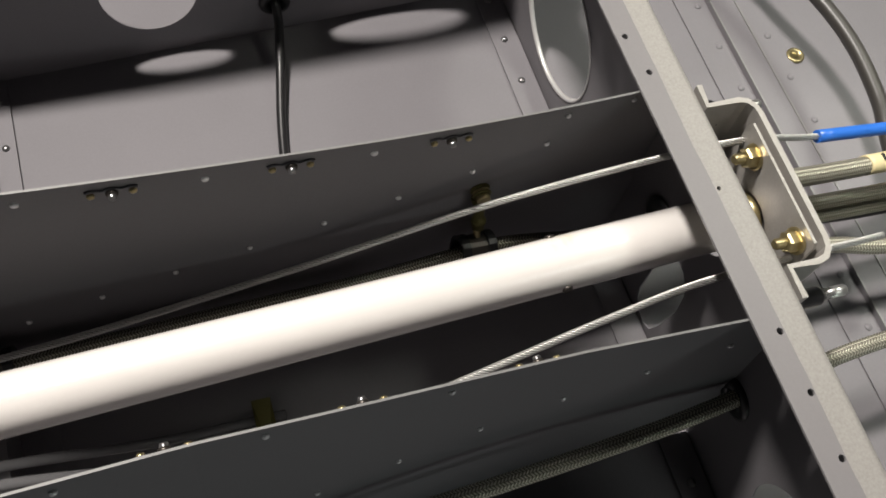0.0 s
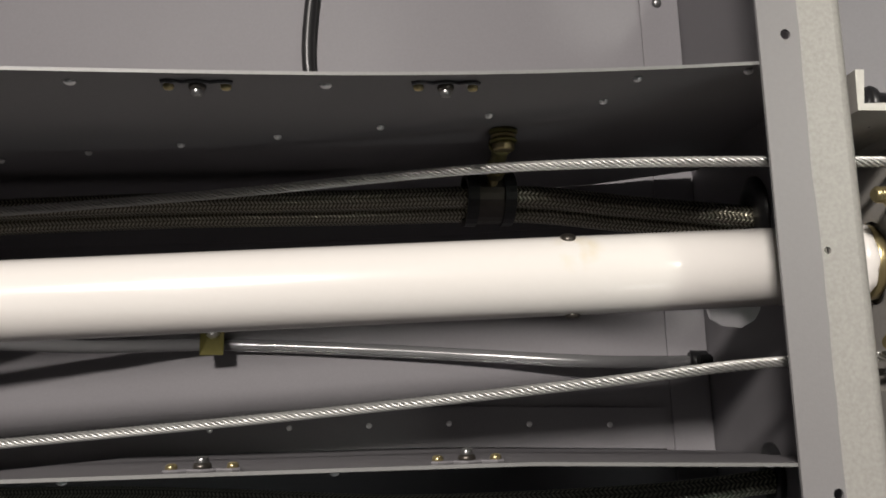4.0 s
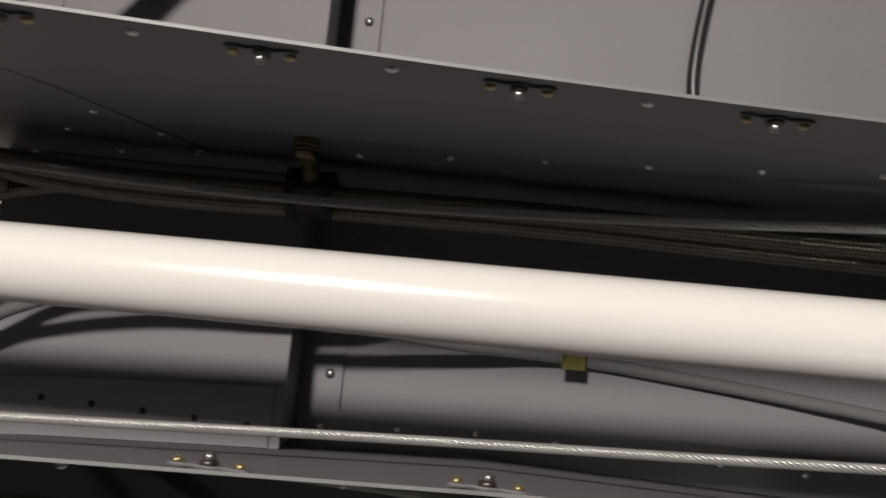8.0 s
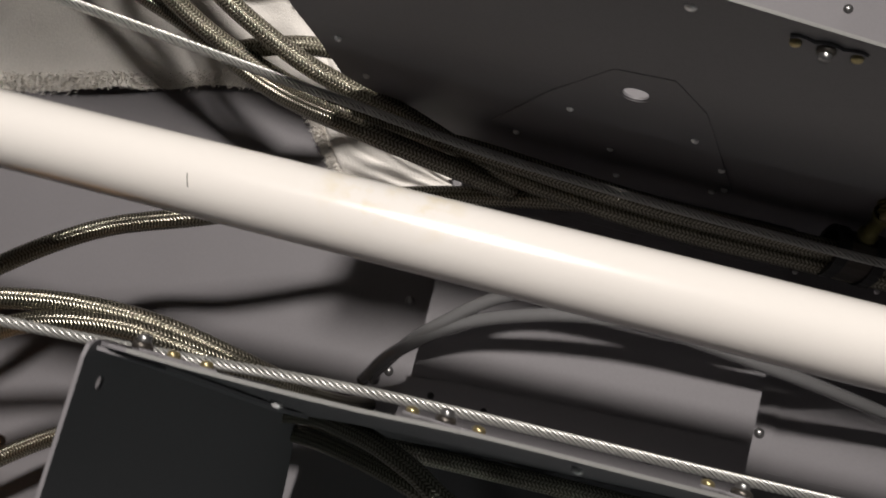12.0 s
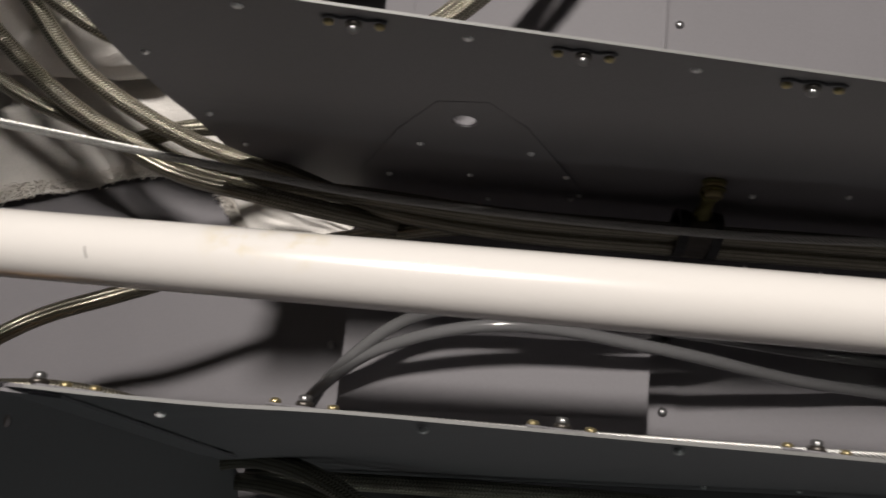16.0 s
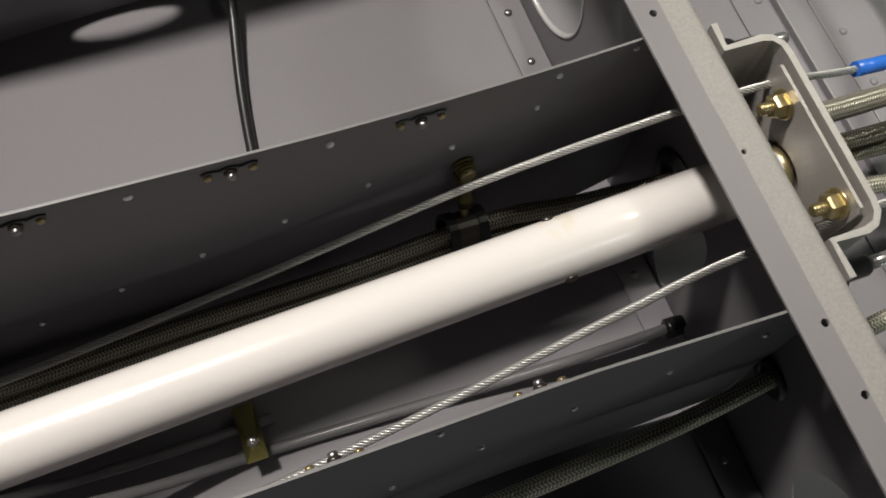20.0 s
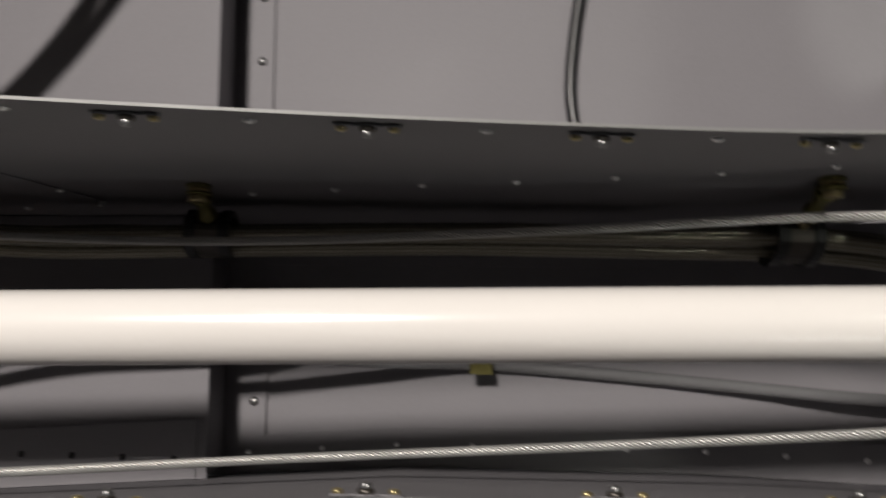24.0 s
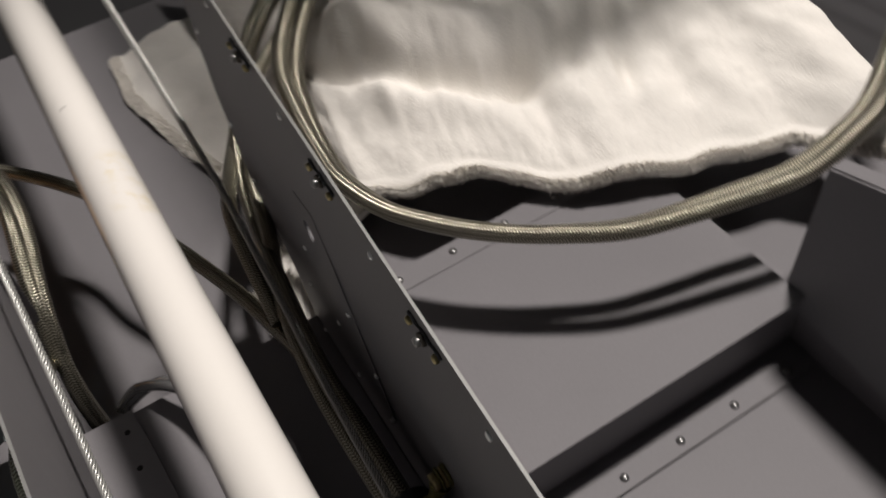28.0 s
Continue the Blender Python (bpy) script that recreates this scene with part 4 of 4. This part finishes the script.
part("hat_section", plate(thick_path(path, -0.0028), (), 0.082, lambda u, v, w: (u + SLOPE * (0.226 - (0.144 + w)), v, 0.144 + w)), BARE, br)
part("bearing_plate", plate([(-0.0815, 0.146), (-0.0175, 0.146), (-0.0160, 0.149), (-0.0160, 0.2205), (-0.0175, 0.2235), (-0.0815, 0.2235), (-0.0830, 0.2205), (-0.0830, 0.149)], [circle2(-0.0475, 0.1835, 0.0142, 28)], 0.0014, lambda u, v, w: (0.0728 + w + SLOPE * (0.226 - v) + cross(u) * 0.6, u, v)), BARE, br)
for y, tipx in ((-0.0296, 0.0582), (-0.0749, 0.0597)):
    m = stand((0.0785, y, 0.2125), (-1, 0, 0.08))
    b = place(part("bolt", lathe([(0.0024, 0.0), (0.0024, 0.0155), (0.0018, 0.0163)], 14), ZINC, br, "yellow zinc bolt end"), m)
    for k in range(4):
        place(part("thread", lathe([(0.0024, 0), (0.0027, 0.0004), (0.0024, 0.0008)], 14), ZINC, b), Matrix.Translation((0, 0, 0.0115 + 0.0011 * k)))
    nut = part("nut", lathe([(0.0052, 0.0), (0.0052, 0.0044), (0.0044, 0.0052), (0.0032, 0.0056)], 6), ZINC, br, "yellow zinc nut")
    for p in nut.data.polygons:
        p.use_smooth = False
    place(nut, m @ Matrix.Translation((0, 0, 0.0050)))
    place(part("washer", lathe([(0.0066, 0.0), (0.0066, 0.0010), (0.0058, 0.0013)], 20), ZINC, br), m @ Matrix.Translation((0, 0, 0.0037)))
axis = Vector((1, 0.0291, 0.0497)).normalized()
place(part("bearing_ring", lathe([(0.0108, 0), (0.0122, 0.0004), (0.0129, 0.0014), (0.0129, 0.0038), (0.0112, 0.0046), (0.0098, 0.0030), (0.0098, 0.0)], 28), ZINC, br, "yellow zinc bearing ring"), stand(tube_axis(0.0738), axis))
bm = lathe([(0.01335, 0), (0.01335, 0.0044), (0.0128, 0.0050)], 44)
for v in bm.verts:
    if v.co.z > 0.003:
        v.co.z += 0.0026 * noise.noise(Vector((v.co.x * 190, v.co.y * 190, 0.4)))
place(part("paint_edge", bm, WHITE, br, "ragged end of the white paint"), stand(tube_axis(0.0692), axis))
for y, x, z in ((-0.0985, 0.0575, 0.1985), (0.0005, 0.055, 0.2060)):
    pin = part("guide_pin", lathe([(0.0042, 0), (0.0046, 0.002), (0.0046, 0.010), (0.0042, 0.0105), (0.0062, 0.0108), (0.0068, 0.012), (0.0062, 0.0135), (0.0046, 0.014), (0.0046, 0.024), (0.0036, 0.0258)], 18), RUBBER, br, "black guide pin")
    place(pin, stand((x, y, z), (1, -0.03, 0.12)))
    place(part("tip", lathe([(0.0028, 0), (0.0028, 0.012), (0.0022, 0.013)], 14), STEEL, pin, "bare steel tip"), Matrix.Translation((0, 0, 0.0255)))
    nut = part("nut", lathe([(0.0050, 0.0), (0.0050, 0.0040), (0.0042, 0.0046)], 6), ZINC, br)
    place(nut, stand((x + 0.0005, y - 0.001, z + 0.003), (1, -0.03, 0.12)))

# ---- floor beyond the bulkhead ----
st = tagged(empty("floor_stiffener"), "raised grey stiffener riveted to the floor beyond the bulkhead", "stiffener")
part("cap_strip", plate([(-0.4, 0.0), (0.4, 0.0), (0.4, 0.019), (-0.4, 0.019)], (), 0.005, lambda u, v, w: (0.2145 + cross(u) + v, u, skin(0.2145 + v + cross(u)) + 0.0004 + w)), PAINT, st)
part("foot_flange", plate([(-0.4, 0.0), (0.4, 0.0), (0.4, 0.062), (-0.4, 0.062)], (), 0.001, lambda u, v, w: (0.192 + cross(u) + v, u, skin(0.192 + v + cross(u)) + 0.0004 + w)), PAINT, st)
for x0 in (0.2145, 0.2325):
    part("lip", plate([(-0.4, 0.0), (0.4, 0.0), (0.4, 0.0011), (-0.4, 0.0011)], (), 0.0008, lambda u, v, w: (x0 + cross(u) + v, u, skin(x0 + v + cross(u)) + 0.0054 + w)), CUT, st)
for k in range(-8, 5):
    y = 0.1295 + 0.0372 * k
    for x0 in (0.2045, 0.2435):
        x = x0 + cross(y) + 0.003
        rivet(PAINTED_RIVET, (x, y, skin(x) + 0.0014), UP, st)
ring = tagged(part("brass_washer", lathe([(0.0062, 0.0), (0.0066, 0.0010), (0.0058, 0.0018), (0.0034, 0.0018), (0.0030, 0.0)], 24), ZINC), "small brass washer on the floor beyond the bulkhead", "washer")
place(ring, stand((0.2558, 0.1089, skin(0.2558) + 0.0004), UP))

# ---- white terry cloth heaped beyond the cross frame ----


def towel(name, grid_fn, nu, nv, label, tufts, seed, rim, mat):
    """A thick soft sheet with a pile of short loops standing out of it."""
    rnd = random.Random(seed)
    bm = bmesh.new()
    vs = [[bm.verts.new(grid_fn(i / nu, j / nv)) for j in range(nv + 1)] for i in range(nu + 1)]
    for i in range(nu):
        for j in range(nv):
            bm.faces.new((vs[i][j], vs[i + 1][j], vs[i + 1][j + 1], vs[i][j + 1])).smooth = True
    bmesh.ops.recalc_face_normals(bm, faces=bm.faces)
    ob = tagged(empty(name), label, "cloth", "cloths")
    up = sum((f.normal.z for f in bm.faces), 0.0)
    if up < 0:
        bmesh.ops.reverse_faces(bm, faces=bm.faces)
    bm.faces.index_update()
    faces = list(bm.faces)
    places = [(f.calc_center_median(), f.normal.copy(), f.calc_area()) for f in faces[:0 if not tufts else None] if rim(f, f.index % nv)]
    part("sheet", bm, mat, ob)
    total = sum(a for _, _, a in places)
    pile = bmesh.new()
    for c, nrm, a in places:
        k = int(tufts * a / total + rnd.random())
        side = Vector((nrm.z, nrm.x, nrm.y)).cross(nrm).normalized()
        fwd = nrm.cross(side)
        ext = math.sqrt(a) * 0.6
        for _ in range(k):
            p = c + side * rnd.uniform(-ext, ext) + fwd * rnd.uniform(-ext, ext) - nrm * 0.0004
            ang, size = rnd.uniform(0, 2 * math.pi), rnd.uniform(0.0003, 0.0006)
            foot = [pile.verts.new(p + (side * math.cos(ang + 2.0944 * q) + fwd * math.sin(ang + 2.0944 * q)) * size) for q in range(3)]
            tip = pile.verts.new(p + nrm * rnd.uniform(0.0015, 0.0046) + Vector((rnd.uniform(-1, 1), rnd.uniform(-1, 1), rnd.uniform(-1, 1))) * 0.0012)
            for q in range(3):
                pile.faces.new((foot[q], foot[(q + 1) % 3], tip))
    part("nap", pile, mat, ob, "short fuzzy terry nap")["kind"] = "stuff"
    return ob


def heap(u, v):
    """u runs along the front edge towards +y, v from the tucked-under front edge back towards -x."""
    fx = [(0.0, -0.60, 0.064), (0.13, -0.515, 0.066), (0.24, -0.484, 0.096), (0.33, -0.478, 0.121), (0.44, -0.452, 0.145), (0.56, -0.422, 0.170), (0.70, -0.406, 0.215), (0.82, -0.393, 0.256), (0.90, -0.378, 0.290), (1.0, -0.315, 0.335)]
    for (a, xa, ya), (b, xb, yb) in zip(fx, fx[1:]):
        if a <= u <= b:
            t = (u - a) / (b - a)
            x, y = xa + (xb - xa) * t, ya + (yb - ya) * t
    back = min(1.0, max(0.0, (v - 0.10) / 0.35))
    back = back * back * (3 - 2 * back)
    x += (0.006 * noise.noise((u * 15, 2.3, 0.0))) * (1 - back) - 0.001
    x += (-0.56 + 0.20 * u - x) * back * 0.8
    y += (0.05 + 0.30 * u - y) * back * 0.8
    edge = 0.051 + 0.008 * noise.noise((u * 7, 1.0, 4.0))
    if v < 0.16:
        a = v / 0.16
        dx = -0.010 * max(0.0, 1 - a * 5) - 0.010 * a
        z = edge + 0.004 - 0.004 * max(0.0, 1 - a * 5) + 0.006 * math.sin(a * math.pi / 2)
    else:
        a = (v - 0.16) / 0.84
        dx = -0.010 - 0.35 * a
        z = edge + 0.010 + 0.040 * math.sin(min(1, a * 2.4) * math.pi / 2) * (0.5 + 0.5 * min(1, u * 2.2))
        w = min(1, 0.3 + a * 4)
        z += w * 0.012 * noise.noise((u * 5.0 + a * 2, a * 5.0, 0.7)) + w * 0.007 * noise.noise((u * 13.0, a * 9.0 + u * 3, 2.1)) + w * 0.0028 * noise.noise((u * 30.0, a * 24.0, 4.1)) + 0.0005 * noise.noise((u * 90.0, a * 85.0, 7.7)) + 0.0004 * noise.noise((u * 190.0, a * 170.0, 3.3))
        crease = float(np.interp(u, [0.0, 0.13, 0.24, 0.33, 0.44, 0.56, 0.70, 0.85], [0.29, 0.25, 0.20, 0.15, 0.14, 0.17, 0.22, 0.30]))
        g = min(1, 0.2 + u * 5) * min(1, max(0, 0.78 - u) * 4)
        z -= 0.017 * g * math.exp(-((a - crease) / 0.028) ** 2)
        z += 0.013 * g * math.exp(-((a - crease - 0.085) / 0.06) ** 2)
        z -= 0.012 * math.exp(-((u - 0.70) / 0.02) ** 2 - ((a - 0.16) / 0.05) ** 2)
        z -= 0.05 * max(0, a - 0.45)
    return (x + dx, y, skin(x) + z * min(1, 0.45 + u * 2.2))


towel("white_cloth", heap, 210, 170, "crumpled white terry cloth heaped over the raised floor", 12000, 3, lambda f, j: 2 < j < 18 and f.calc_center_median().x > -0.56, CLOTH)


def strip(u, v):
    """The corner of a cloth that hangs into the mouth of the tunnel under the hoses."""
    x = -0.452 - 0.41 * u
    low = float(np.interp(-x, [0.452, 0.51, 0.532, 0.543, 0.556, 0.591, 0.664, 0.726, 0.79, 0.85], [-0.0200, -0.0245, 0.0015, 0.0122, 0.0170, 0.0115, -0.0085, -0.0240, -0.0360, -0.0330]))
    back = float(np.interp(-x, [0.452, 0.483, 0.505, 0.535, 0.6], [-0.002, 0.010, 0.03, 0.10, 0.16]))
    y = low + (back - low) * v
    z = skin(x) + 0.012 + 0.004 * min(1, u * 4) + 0.006 * noise.noise((u * 9, v * 5, 5.0)) + (0.010 + 0.010 * math.exp(-((u - 0.09) / 0.07) ** 2)) * v * min(1, u * 12) + 0.003 * noise.noise((u * 24, v * 12, 1.0)) - 0.010 * (1 - v) ** 6
    return (x + 0.004 * noise.noise((v * 8, u * 3, 0.0)), y + 0.0015 * noise.noise((u * 26, 3.0, 0.0)), z)


towel("white_cloth", lambda u, v: strip(u * 0.19, v), 30, 40, "small white terry cloth corner with a frayed hem under the hoses", 1500, 5, lambda f, j: j < 3, CLOTH)
towel("white_cloth", lambda u, v: Vector(strip(0.165 + 0.835 * u, v)) - Vector((0, 0, 0.0018)), 70, 40, "white terry cloth in the shade under the hoses", 3500, 6, lambda f, j: j < 2, CLOTH)

# ---- orange cloth by the end plate ----
bm = bmesh.new()
bmesh.ops.create_icosphere(bm, subdivisions=6, radius=1.0)
for v in bm.verts:
    p = v.co
    k = 1.0 / (abs(p.x) ** 2.6 + abs(p.y) ** 2.6 + abs(p.z) ** 2.6) ** (1 / 2.6)
    q = Vector((-0.681 + 0.050 * k * p.x, -0.250 + 0.060 * k * p.y, -0.001 + 0.046 * k * p.z))
    fold = 0.0055 * math.sin(62 * q.x + 40 * q.y + 5 * noise.noise(q * 22))
    v.co = q + p.normalized() * (fold + 0.004 * noise.noise(q * 38) + 0.0016 * noise.noise(q * 260) + 0.0014 * noise.noise(q * 560))
tagged(part("orange_cloth", bm, ORANGE, smooth=True), "crumpled orange tan terry cloth beside the end plate", "cloth", "cloths")
